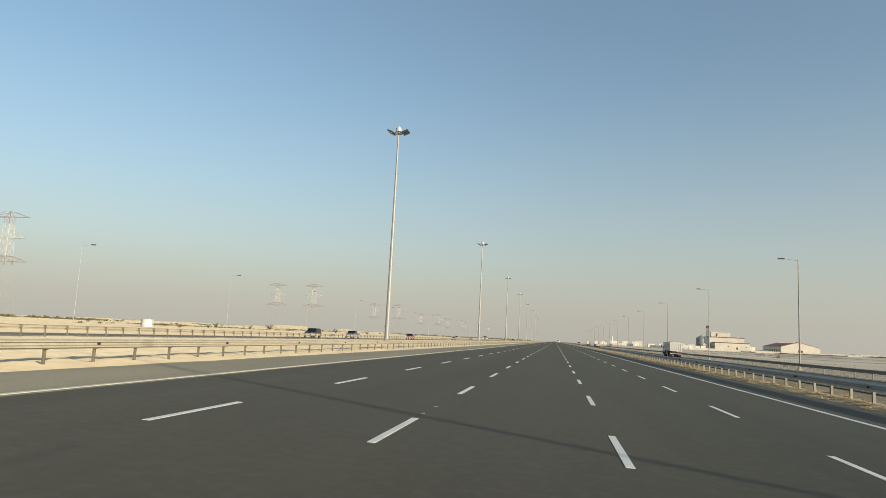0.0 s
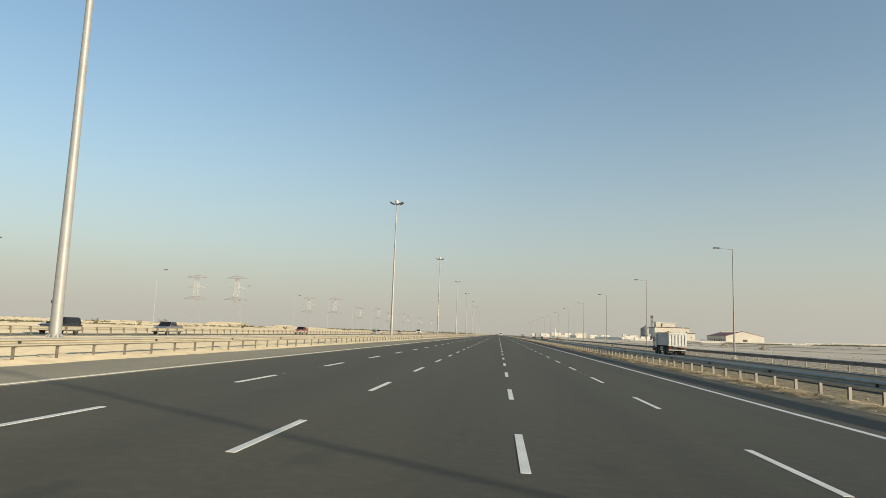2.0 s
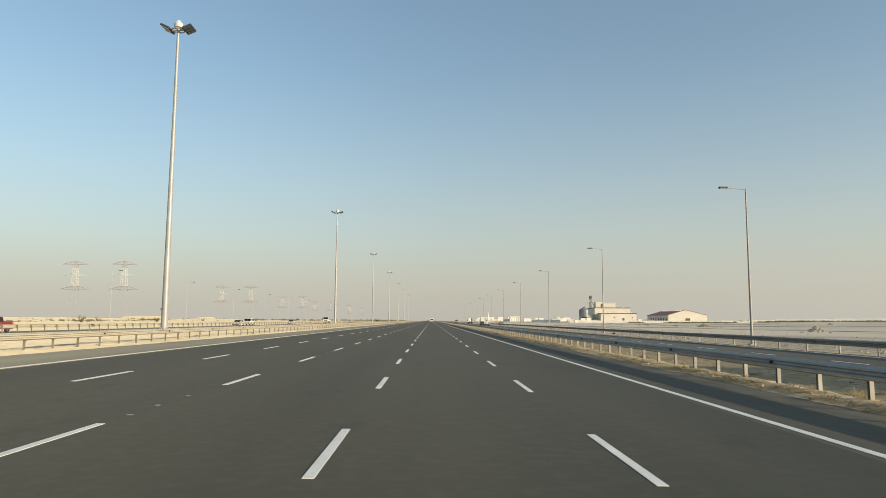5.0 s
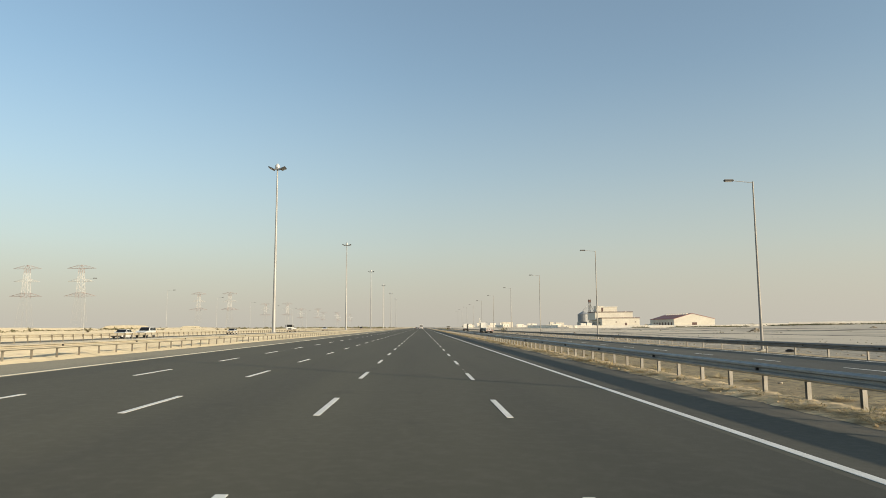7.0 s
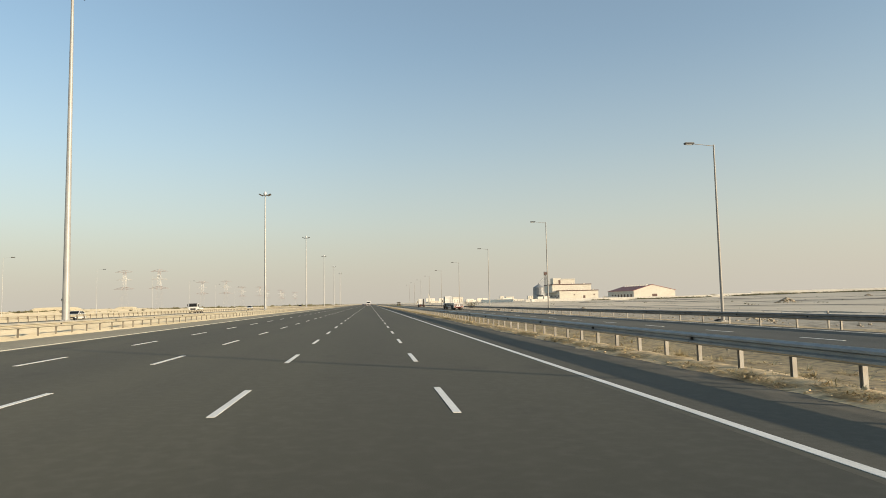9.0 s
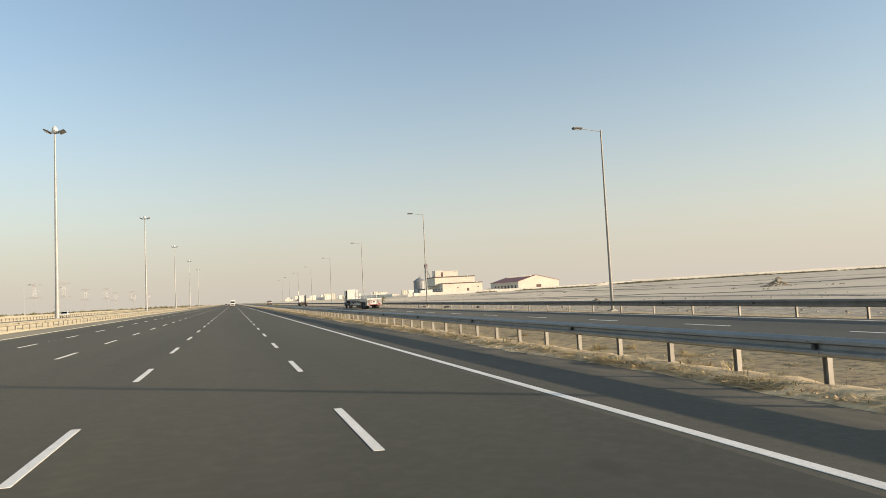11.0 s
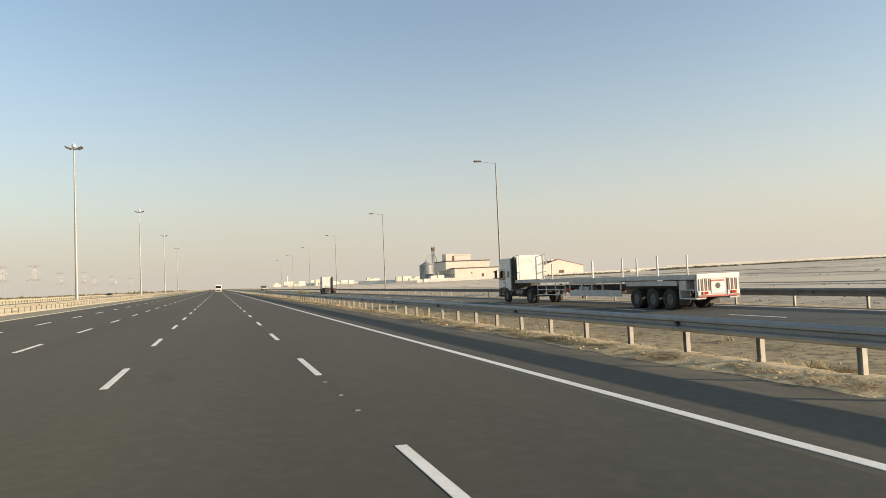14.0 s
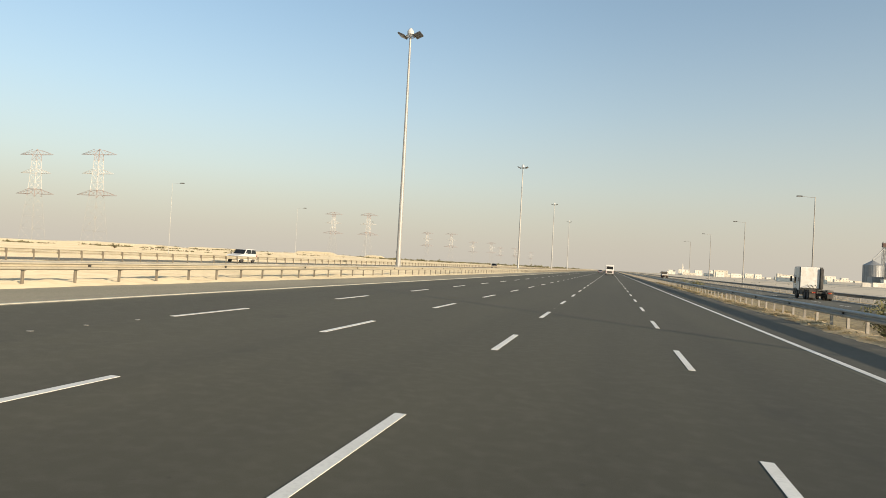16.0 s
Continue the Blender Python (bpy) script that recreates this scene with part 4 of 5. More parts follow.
def coach(m):
    t = thing("coach", "white coach driving ahead on the motorway", "bus", m)
    hw = 1.25
    body = new_box(-hw, hw, 0.0, 11.8, 0.35, 3.35, bevel=0.12)
    b = smooth(part("body", body, car_white, t))
    part("rear_window", new_box(-1.0, 1.0, -0.015, 0.02, 1.95, 2.85, bevel=0.005), window_dark, b)
    part("engine_grille", new_box(-0.8, 0.8, -0.015, 0.01, 0.75, 1.35), chassis_dark, b)
    part("rear_bumper", new_box(-hw + 0.02, hw - 0.02, -0.08, -0.002, 0.35, 0.62, bevel=0.03), chassis_dark, b)
    for s in (-1, 1):
        for k in range(6):
            part("side_window", new_box(*sorted((s * (hw - 0.01), s * (hw + 0.012))), 0.6 + 1.8 * k, 2.25 + 1.8 * k, 1.7, 2.75), window_dark, b)
        part("tail_lamp", new_box(*sorted((s * 0.98, s * 1.15)), -0.03, 0.02, 0.8, 1.4, bevel=0.01), lamp_red, b)
    axle(t, 3.2, 0.5)
    axle(t, 9.2, 0.5)
    return t


def car(m, kind, paint, label):
    """kind: sedan, suv, pickup or van. The car looks along +y."""
    half, length, tall, bonnet, belt = {"sedan": (0.9, 4.7, 1.46, 0.86, 0.95), "suv": (0.97, 4.9, 1.86, 1.12, 1.15), "pickup": (0.93, 5.2, 1.78, 1.1, 1.12),
                                        "van": (0.95, 5.0, 2.2, 1.15, 1.2)}[kind]
    low = 0.28 if kind == "sedan" else 0.4
    t = thing({"sedan": "sedan_car", "suv": "suv_car", "pickup": "pickup_truck", "van": "van"}[kind], label, "car", m)
    L = length
    front = L - 0.1
    wr = 0.34 if kind == "sedan" else 0.38

    def arch(yc):
        return [(yc + 1.18 * wr * math.cos(a), max(low, wr + 1.18 * wr * math.sin(a))) for a in (radians(q) for q in (-10, 25, 60, 90, 120, 155, 190))]

    side = [(0.07, low), (0.0, 0.6), (0.02, belt - 0.12), (0.1, belt), (L - 1.55, belt), (L - 0.9, bonnet + 0.01), (L - 0.4, bonnet - 0.07),
            (L - 0.16, bonnet - 0.2), (L - 0.05, bonnet - 0.38), (L, 0.58), (front, low)] + arch(L - 0.95) + arch(0.95)
    bm = extrude(bmesh.new(), side, "x", -half, half)
    for v in bm.verts:                                  # plan and flanks drawn in towards the ends and the belt
        e = max(0.0, abs(v.co.y - L / 2) / (L / 2) - 0.62) / 0.38
        v.co.x *= 1 - 0.12 * e * e - 0.05 * max(0.0, v.co.z - 0.75)
    body = smooth(part("body", bm, paint, t))
    y0, y1 = {"sedan": (0.55, L - 1.5), "suv": (0.08, L - 1.6), "pickup": (1.65, L - 1.5), "van": (0.05, L - 0.95)}[kind]
    back = {"sedan": 0.75, "suv": 0.2, "pickup": 0.12, "van": 0.06}[kind]
    fr = 0.35 if kind == "van" else 0.75
    ins = 0.13
    bm = bmesh.new()
    p = [(-half + 0.03, y0, belt - 0.02), (half - 0.03, y0, belt - 0.02), (half - 0.03, y1, belt - 0.02), (-half + 0.03, y1, belt - 0.02),
         (-half + ins, y0 + back, tall), (half - ins, y0 + back, tall), (half - ins, y1 - fr, tall), (-half + ins, y1 - fr, tall)]
    v = [bm.verts.new(q) for q in p]
    for f in ((0, 1, 5, 4), (1, 2, 6, 5), (2, 3, 7, 6), (3, 0, 4, 7), (4, 5, 6, 7)):
        bm.faces.new([v[i] for i in f])
    bmesh.ops.bevel(bm, geom=bm.edges[:], offset=0.1, segments=3, affect="EDGES")
    cabin = smooth(part("cabin", bm, paint, body))

    def pane(name, a, b, c, d, u0, u1, w0, w1):
        a, b, c, d = map(Vector, (a, b, c, d))
        n = (b - a).cross(d - a).normalized() * 0.012
        bm = bmesh.new()
        q = []
        for uu, ww in ((u0, w0), (u1, w0), (u1, w1), (u0, w1)):
            lo, hi = a.lerp(b, uu), d.lerp(c, uu)
            q.append(lo.lerp(hi, ww))
        lowv = [bm.verts.new(x - n) for x in q]
        upv = [bm.verts.new(x + n) for x in q]
        for i in range(4):
            bm.faces.new((lowv[i], lowv[(i + 1) % 4], upv[(i + 1) % 4], upv[i]))
        bm.faces.new(lowv[::-1])
        bm.faces.new(upv)
        part(name, bm, window_dark, cabin)

    pane("windscreen", p[3], p[2], p[6], p[7], 0.06, 0.94, 0.1, 0.92)
    pane("rear_window", p[1], p[0], p[4], p[5], 0.08, 0.92, 0.2, 0.88)
    for a, b, c, d in ((p[0], p[3], p[7], p[4]), (p[2], p[1], p[5], p[6])):
        pane("side_window", a, b, c, d, 0.05, 0.47, 0.14, 0.88)
        pane("side_window", a, b, c, d, 0.51, 0.95, 0.14, 0.88)
    if kind == "pickup":
        part("load_bed_floor", new_box(-half + 0.08, half - 0.08, 0.1, 1.6, belt + 0.001, belt + 0.03), chassis_dark, body)
        for s in (-1, 1):
            part("bed_side", new_box(*sorted((s * (half - 0.07), s * half)), 0.05, 1.64, belt - 0.01, belt + 0.12, bevel=0.02), paint, body)
        part("tailgate", new_box(-half + 0.071, half - 0.071, 0.02, 0.08, belt - 0.01, belt + 0.12, bevel=0.02), paint, body)
    for s in (-1, 1):
        part("headlamp", new_box(*sorted((s * (half - 0.4), s * (half - 0.06))), L - 0.12, L - 0.02, bonnet - 0.32, bonnet - 0.16, bevel=0.02), head_glass, body)
        part("tail_lamp", new_box(*sorted((s * (half - 0.25), s * (half - 0.02))), -0.02, 0.06, belt - 0.3, belt - 0.08, bevel=0.02), lamp_red, body)
        part("mirror", new_box(*sorted((s * half, s * (half + 0.2))), y1 - 0.35, y1 - 0.2, belt, belt + 0.17, bevel=0.03), paint, body)
        for y in (0.95, L - 0.95):
            wheel(t, s * (half - 0.13), y, wr, 0.22)
    part("grille", new_box(-half + 0.45, half - 0.45, L - 0.07, L + 0.01, 0.5, bonnet - 0.2, bevel=0.02), chassis_dark, body)
    part("bumper", new_box(-half + 0.04, half - 0.04, L - 0.08, L + 0.04, low + 0.02, low + 0.22, bevel=0.03), chassis_dark, body)
    part("rear_bumper", new_box(-half + 0.04, half - 0.04, -0.06, 0.05, low + 0.02, low + 0.2, bevel=0.03), chassis_dark, body)
    return t


def box_lorry(m, label):
    t = thing("flatbed_lorry", label, "truck", m)
    chassis(t, 0.0, 6.6, 0.85)
    axle(t, 1.3, 0.46, twin=True)
    axle(t, 6.0, 0.46)
    truck_cab(t, 5.2, 7.1, 2.75, truck_white)
    part("bed_floor", new_box(-1.15, 1.15, 0.0, 5.0, 1.1, 1.2), wood_deck, t)
    for s in (-1, 1):
        part("bed_side", new_box(*sorted((s * 1.12, s * 1.18)), 0.0, 5.0, 1.1, 1.55, bevel=0.012), truck_white, t)
    part("tailboard", new_box(-1.119, 1.119, 0.0, 0.06, 1.2, 1.55, bevel=0.012), truck_white, t)
    tail_lamps(t, -0.02, 0.8, 0.85)
    return t


# ---- traffic, each where it was met ----
SERVICE_Z, OPP_Z = -0.482, -0.04
tipper(pose(26.4, 167.0, SERVICE_Z))
flatbed(pose(26.4, 433.6, SERVICE_Z))
tractor_unit(pose(26.4, 551.5, SERVICE_Z))
box_lorry(pose(26.4, 770, SERVICE_Z), "small white lorry far ahead on the service road")
coach(pose(3.6, 690, road_z(3.6)) @ pose(0, 0, 0, 0, math.degrees(math.atan(FALL)), 0))
car(pose(-0.3, 760, road_z(-0.3)) @ pose(0, 0, 0, 0, math.degrees(math.atan(FALL)), 0), "sedan", car_grey, "dark grey saloon car far ahead on the motorway")
for x, y, kind, paint, label in ((-45.0, 140.3, "suv", car_black, "black off-road car on the opposite carriageway"),
                                 (-43.2, 160.4, "pickup", car_grey, "grey pickup truck on the opposite carriageway"),
                                 (-45.0, 228.9, "pickup", car_red, "dark red pickup truck on the opposite carriageway"),
                                 (-45.0, 323.5, "sedan", car_white, "white saloon car on the opposite carriageway"),
                                 (-45.0, 332.8, "suv", car_white, "white off-road car on the opposite carriageway"),
                                 (-45.0, 387.5, "sedan", car_white, "pale saloon car following on the opposite carriageway"),
                                 (-45.0, 554.8, "suv", car_white, "white off-road car far along the opposite carriageway"),
                                 (-45.0, 760.0, "suv", car_black, "dark off-road car far along the opposite carriageway")):
    car(pose(x, y, OPP_Z, 0, 0, 180), kind, paint, label)
box_lorry(pose(-45.0, 468.4, OPP_Z, 0, 0, 180), "small white flatbed lorry on the opposite carriageway")


def scrap(m, seed, size):
    r_ = random.Random(seed)
    bm = bmesh.new()
    bmesh.ops.create_icosphere(bm, subdivisions=2, radius=1.0)
    for v in bm.verts:
        k = 1 + 0.35 * noise.noise((v.co.x * 2 + seed, v.co.y * 2, v.co.z * 2))
        v.co = (v.co.x * size * k, v.co.y * size * 0.6 * k, max(-0.05, v.co.z * size * 0.42 * k))
    me = finish(bm, "tyre_scrap")
    me.materials.append(tyre_black)
    ob = tagged(new("tyre_scrap", me), "dark scrap of tyre rubber on the roadside", "debris", "roadside scraps")
    ob.matrix_world = m
    return ob


for k, (x, y, size) in enumerate(((32.6, 413.0, 0.45), (32.8, 425.5, 0.3), (33.2, 402.0, 0.35), (33.0, 262.0, 0.4), (32.5, 318.0, 0.35))):
    scrap(pose(x, y, -0.45, 0, 0, 40 * k), k, size)


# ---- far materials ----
# far haze put into the colours: paint softened, lower towers near sky tone
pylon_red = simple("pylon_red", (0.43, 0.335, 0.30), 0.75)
pylon_haze_tone = simple("pylon_hazed", (0.45, 0.42, 0.365), 0.8, second=(0.42, 0.39, 0.34))
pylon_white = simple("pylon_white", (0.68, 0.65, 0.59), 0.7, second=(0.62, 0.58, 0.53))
wall_cream = simple("cream_cladding", (0.67, 0.625, 0.52), 0.7, second=(0.60, 0.555, 0.46), scale=0.08, fine=(0.46, 0.41, 0.33), fine_scale=0.6, fine_mix=0.3)
wall_white = simple("white_render", (0.82, 0.77, 0.67), 0.85, second=(0.74, 0.69, 0.59), scale=0.12, fine=(0.5, 0.45, 0.38), fine_scale=0.8, fine_mix=0.35)
roof_red = simple("red_roof_sheet", (0.38, 0.12, 0.09), 0.6, second=(0.42, 0.17, 0.13), scale=0.2)
roof_dark = simple("dark_roof_edge", (0.13, 0.075, 0.06), 0.7)
silo_steel = simple("silo_steel", (0.33, 0.335, 0.33), 0.5, 0.3, second=(0.28, 0.285, 0.28), scale=0.3)
shrub_leaf = simple("shrub_leaf", (0.10, 0.095, 0.045), 0.85, second=(0.16, 0.14, 0.065), scale=1.5)
bush_leaf = simple("dusty_green_leaf", (0.12, 0.118, 0.048), 0.85, second=(0.18, 0.165, 0.07), scale=2.5)
shrub_twig = simple("shrub_twig", (0.16, 0.12, 0.08), 0.9)
dark_earth = simple("dark_earth", (0.12, 0.102, 0.078), 0.95, second=(0.2, 0.17, 0.13), scale=0.4, fine=(0.3, 0.26, 0.2), fine_scale=3, fine_mix=0.4)
straw = simple("dry_grass", (0.58, 0.45, 0.24), 0.9, second=(0.24, 0.19, 0.09), scale=0.8, fine=(0.52, 0.42, 0.23), fine_scale=6, fine_mix=0.5)
rock_mat = simple("rubble", (0.46, 0.385, 0.28), 0.95, second=(0.27, 0.225, 0.16), scale=2.0)
tank_white = simple("tank_white", (0.76, 0.74, 0.69), 0.6, second=(0.68, 0.65, 0.58), scale=0.6)


# ---- pylons ----
def pylon(m):
    t = thing("lattice_pylon", "red and white lattice power pylon on the desert", "power pylon", m, group="power pylons across the desert")
    levels = [(0, 5.2), (9, 4.5), (17, 3.85), (24, 3.3), (30, 2.85), (34.5, 2.55), (39.5, 2.3), (44.5, 2.1), (49, 1.95), (53, 1.8), (57, 1.65)]

    def corner(k, lv):
        z, h = lv
        return Vector((h * (-1 if k in (0, 3) else 1), h * (-1 if k in (0, 1) else 1), 0.95 * z))

    def section(name, lo, hi, mat, r=0.16):
        bm = bmesh.new()
        for a, b in zip(levels, levels[1:]):
            if a[0] < lo or b[0] > hi:
                continue
            for k in range(4):
                j = (k + 1) % 4
                tube(bm, corner(k, a), corner(k, b), r * 1.25, n=4, caps=False)
                tube(bm, corner(k, a), corner(j, b), r * 0.7, n=4, caps=False)
                tube(bm, corner(j, a), corner(k, b), r * 0.7, n=4, caps=False)
                tube(bm, corner(k, b), corner(j, b), r * 0.7, n=4, caps=False)
        return part(name, bm, mat, t)

    # very thin bars help the sky-toned lower tower fade as haze would
    section("lower_tower", 0, 30, pylon_haze_tone, 0.035)
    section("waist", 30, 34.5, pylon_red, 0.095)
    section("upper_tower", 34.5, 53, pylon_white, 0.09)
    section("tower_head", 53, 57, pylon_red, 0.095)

    def arm(z, reach, rise, mat, root):
        for s in (-1, 1):
            bm = bmesh.new()
            tip = Vector((s * reach, 0, z))
            for q in (-1, 1):
                a, b = Vector((s * root, q * 1.8, z)), Vector((s * root * 0.9, q * 1.8, z + rise))
                tube(bm, a, tip, 0.105, 0.07, n=4)
                tube(bm, b, tip, 0.105, 0.07, n=4)
                for u in (0.2, 0.4, 0.6, 0.8):
                    tube(bm, a.lerp(tip, u), b.lerp(tip, u - 0.15), 0.065, n=4)
                    tube(bm, a.lerp(tip, u), Vector((a.lerp(tip, u).x, -a.lerp(tip, u).y, z)), 0.055, n=4)
            part("cross_arm", bm, mat, t)

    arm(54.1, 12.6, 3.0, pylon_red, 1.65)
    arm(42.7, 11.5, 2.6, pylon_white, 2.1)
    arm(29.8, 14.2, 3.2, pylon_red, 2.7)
    bm = bmesh.new()
    for k in range(4):
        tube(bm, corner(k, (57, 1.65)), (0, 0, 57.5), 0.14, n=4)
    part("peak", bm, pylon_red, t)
    return t


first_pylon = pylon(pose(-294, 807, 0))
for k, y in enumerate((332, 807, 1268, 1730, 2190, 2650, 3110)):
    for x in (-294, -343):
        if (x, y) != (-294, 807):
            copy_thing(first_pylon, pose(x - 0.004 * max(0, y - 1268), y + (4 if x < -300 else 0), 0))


# ---- grain works ----
def silo(x, y, r, h):
    t = thing("grain_silo", "ribbed grey steel grain silo with a conical roof", "silo", pose(x, y, -0.4), group="grain silos")
    bm = bmesh.new()
    n, k, z = 40, 0, 0.0
    prof = []
    while z < h:
        prof += [(r, z), (r + 0.1, z + 0.45)]
        z += 0.9
    rings = [[bm.verts.new((q * math.cos(2 * math.pi * a / n), q * math.sin(2 * math.pi * a / n), zz)) for a in range(n)] for q, zz in prof]
    for a, b in zip(rings, rings[1:]):
        for k in range(n):
            bm.faces.new((a[k], a[(k + 1) % n], b[(k + 1) % n], b[k]))
    shell = part("shell", bm, silo_steel, t)
    bm = tube(bmesh.new(), (0, 0, h - 0.2), (0, 0, h + 0.55 * r), r + 0.25, 0.6, n=40)
    part("roof", bm, silo_steel, t)
    part("vent_cap", tube(bmesh.new(), (0, 0, h + 0.55 * r), (0, 0, h + 0.55 * r + 0.9), 0.7, n=12), silo_steel, t)
    stiff = finish(tube(bmesh.new(), (0, 0, 0), (0, 0, h), 0.08, n=4), "stiffener")
    for a in range(20):
        q = 2 * math.pi * a / 20
        part("stiffener", stiff, silo_steel, shell).location = ((r + 0.13) * math.cos(q), (r + 0.13) * math.sin(q), 0)
    part("base", tube(bmesh.new(), (0, 0, -1), (0, 0, 0.3), r + 0.5, n=32), concrete, t)
    return t


silo(226.5, 1133, 7.5, 18.6)
silo(245.0, 1150, 7.2, 18.6)


def elevator_tower(x, y):
    t = thing("elevator_tower", "steel lattice grain elevator tower with slanting conveyors", "tower", pose(x, y, -0.4))
    bm = bmesh.new()
    for z in range(0, 36, 5):
        for k in range(4):
            a = Vector((1.4 * (-1 if k in (0, 3) else 1), 1.4 * (-1 if k in (0, 1) else 1), z))
            b = Vector((1.4 * (-1 if (k + 1) % 4 in (0, 3) else 1), 1.4 * (-1 if (k + 1) % 4 in (0, 1) else 1), z))
            up = Vector((0, 0, 5))
            tube(bm, a, a + up, 0.14, n=4)
            tube(bm, a, b + up, 0.09, n=4)
            tube(bm, a, b, 0.1, n=4)
    part("frame", bm, silo_steel, t)
    part("shaft", new_box(-0.7, 0.7, -0.7, 0.7, 0, 36.5), silo_steel, t)
    part("head_house", new_box(-1.7, 1.7, -1.7, 1.7, 35.2, 38.6, bevel=0.05), roof_dark, t)
    for k, tip in enumerate(((-11, -7, 24.0), (8, 10, 24.0))):
        bm = tube(bmesh.new(), (0, 0, 34), tip, 0.45, n=8)
        tube(bm, (0, 0, 29.5), (tip[0], tip[1], tip[2] - 1.6), 0.15, n=6)
        part("conveyor", bm, silo_steel, t)
    return t


elevator_tower(237.4, 1140)


def works_building():
    t = thing("mill_building", "cream stepped mill building with dark roof edges", "factory", pose(0, 0, -0.4))
    for name, x0, x1, y0, y1, top in (("lower_hall", 226, 273, 1036, 1085, 11.6), ("middle_hall", 221, 268.5, 1048, 1085.5, 19.2), ("upper_block", 235.6, 252.5, 1060, 1080, 25.8)):
        base = 0 if name == "lower_hall" else top - 9
        hall = part(name, new_box(x0, x1, y0, y1, base, top), wall_cream, t)
        part("roof_edge", new_box(x0 - 0.4, x1 + 0.4, y0 - 0.4, y1 + 0.4, top + 0.01, top + 1.0), roof_dark if name != "upper_block" else wall_cream, hall)
        for k in range(int((x1 - x0) / 6)):
            x = x0 + 3 + 6 * k
            part("cladding_joint", new_box(x - 0.06, x + 0.06, y0 - 0.05, y0 - 0.005, base, top - 0.05), wall_white, hall)
    for x, z, w, h in ((243, 6.5, 1.6, 1.2), (254.5, 3.0, 2.6, 3.2), (267, 6.5, 1.6, 1.2)):
        part("door" if z == 0 else "window", new_box(x, x + w, 1035.9, 1035.995, z, z + h), roof_dark, t)
    part("window", new_box(232.2, 234.6, 1059.9, 1059.995, 20.6, 25.4), roof_dark, t, "tall dark stairwell window")
    part("stair_block", new_box(225.4, 235.5, 1060, 1072, 20.3, 27.6, bevel=0.05), wall_cream, t)
    for k in range(7):
        y = 1040 + 6 * k
        part("window", new_box(225.9, 225.995, y, y + 2.2, 5, 7.0), roof_dark, t)
        part("door", new_box(225.9, 225.995, y + 3, y + 5, 0, 4.6), roof_dark, t)
    part("side_annex", new_box(212, 220.8, 1090, 1102, 0, 8.0, bevel=0.05), silo_steel, t)
    for k, (x, y, z) in enumerate(((231, 1047.6, 19.9), (245, 1047.6, 19.9), (259, 1047.6, 19.9), (236, 1035.6, 12.3), (252, 1035.6, 12.3), (266, 1035.6, 12.3))):
        part("roof_vent", new_box(x, x + 1.6, y + 0.3, y + 1.9, z, z + 1.1, bevel=0.08), wall_white, t, "small white roof vent")
    return t


works_building()


def warehouse():
    t = thing("warehouse", "long cream warehouse with a low red gabled roof", "warehouse", pose(0, 0, -0.4))
    x0, x1, y0, y1, eave, ridge = 307, 357, 1013, 1097, 10.2, 16.7
    xm = (x0 + x1) / 2 - 2.4
    bm = extrude(bmesh.new(), [(x0, 0), (x1, 0), (x1, eave), (xm, ridge), (x0, eave)], "y", y0, y1)
    part("shell", bm, wall_cream, t)
    for a, b in (((x0 - 0.6, eave - 0.05), (xm, ridge + 0.12)), ((xm, ridge + 0.12), (x1 + 0.6, eave - 0.05))):
        bm = extrude(bmesh.new(), [a, b, (b[0], b[1] + 0.3), (a[0], a[1] + 0.3)], "y", y0 - 0.5, y1 + 0.5)
        part("roof_slope", bm, roof_red, t)
    for k in range(9):
        y = y0 + 6 + 8 * k
        z = eave + (ridge - eave) * 0.8
        part("roof_vent", new_box(xm - 5.5, xm - 2.5, y, y + 3, z, z + 1.7, bevel=0.1), wall_white, t)
    part("roller_door", new_box(329, 335, y0 - 0.12, y0 - 0.01, 2.4, 6.2), roof_dark, t, "dark red roller door")
    for k in range(7):
        y = y0 + 6 + 10 * k
        part("side_door", new_box(x0 - 0.1, x0 - 0.01, y, y + 4, 2.0, 6.4), roof_dark, t)
    return t


warehouse()


def low_building(x, y, w, d, h, mat, label, m_name="low_building", windows=True):
    t = thing(m_name, label, "building", pose(x, y, -0.4), group="low buildings in the distance")
    b = part("shell", new_box(0, w, 0, d, 0, h), mat, t)
    part("parapet", new_box(-0.15, w + 0.15, -0.15, d + 0.15, h + 0.005, h + 0.5), mat, t)
    n = max(1, int(w / 6)) if windows else 0
    for k in range(n):
        for fl in range(max(1, int(h / 3.4))):
            xx = w * (k + 0.5) / n
            part("window", new_box(xx - 0.6, xx + 0.6, -0.06, -0.005, 1.2 + 3.4 * fl, 2.5 + 3.4 * fl), roof_dark, b)
    return t


for x, y, w, d, h in ((186, 1010, 26, 5, 2.6), (196, 1020, 6, 6, 5.2), (204, 1022, 6, 6, 5.6), (284, 1040, 14, 10, 3.8), (150, 1130, 40, 8, 3.2)):
    low_building(x, y, w, d, h, wall_white, "low whitewashed building beside the grain works", windows=w < 20)
rnd = random.Random(5)
for k in range(44):
    y = rnd.uniform(1900, 2700)
    x = 150 + rnd.uniform(0, 1) ** 1.3 * 430
    low_building(x, y, rnd.uniform(10, 30), 12, rnd.choice((4, 6, 7, 9, 11, 14)), wall_white if k % 3 else wall_cream, "pale house of a distant desert town")


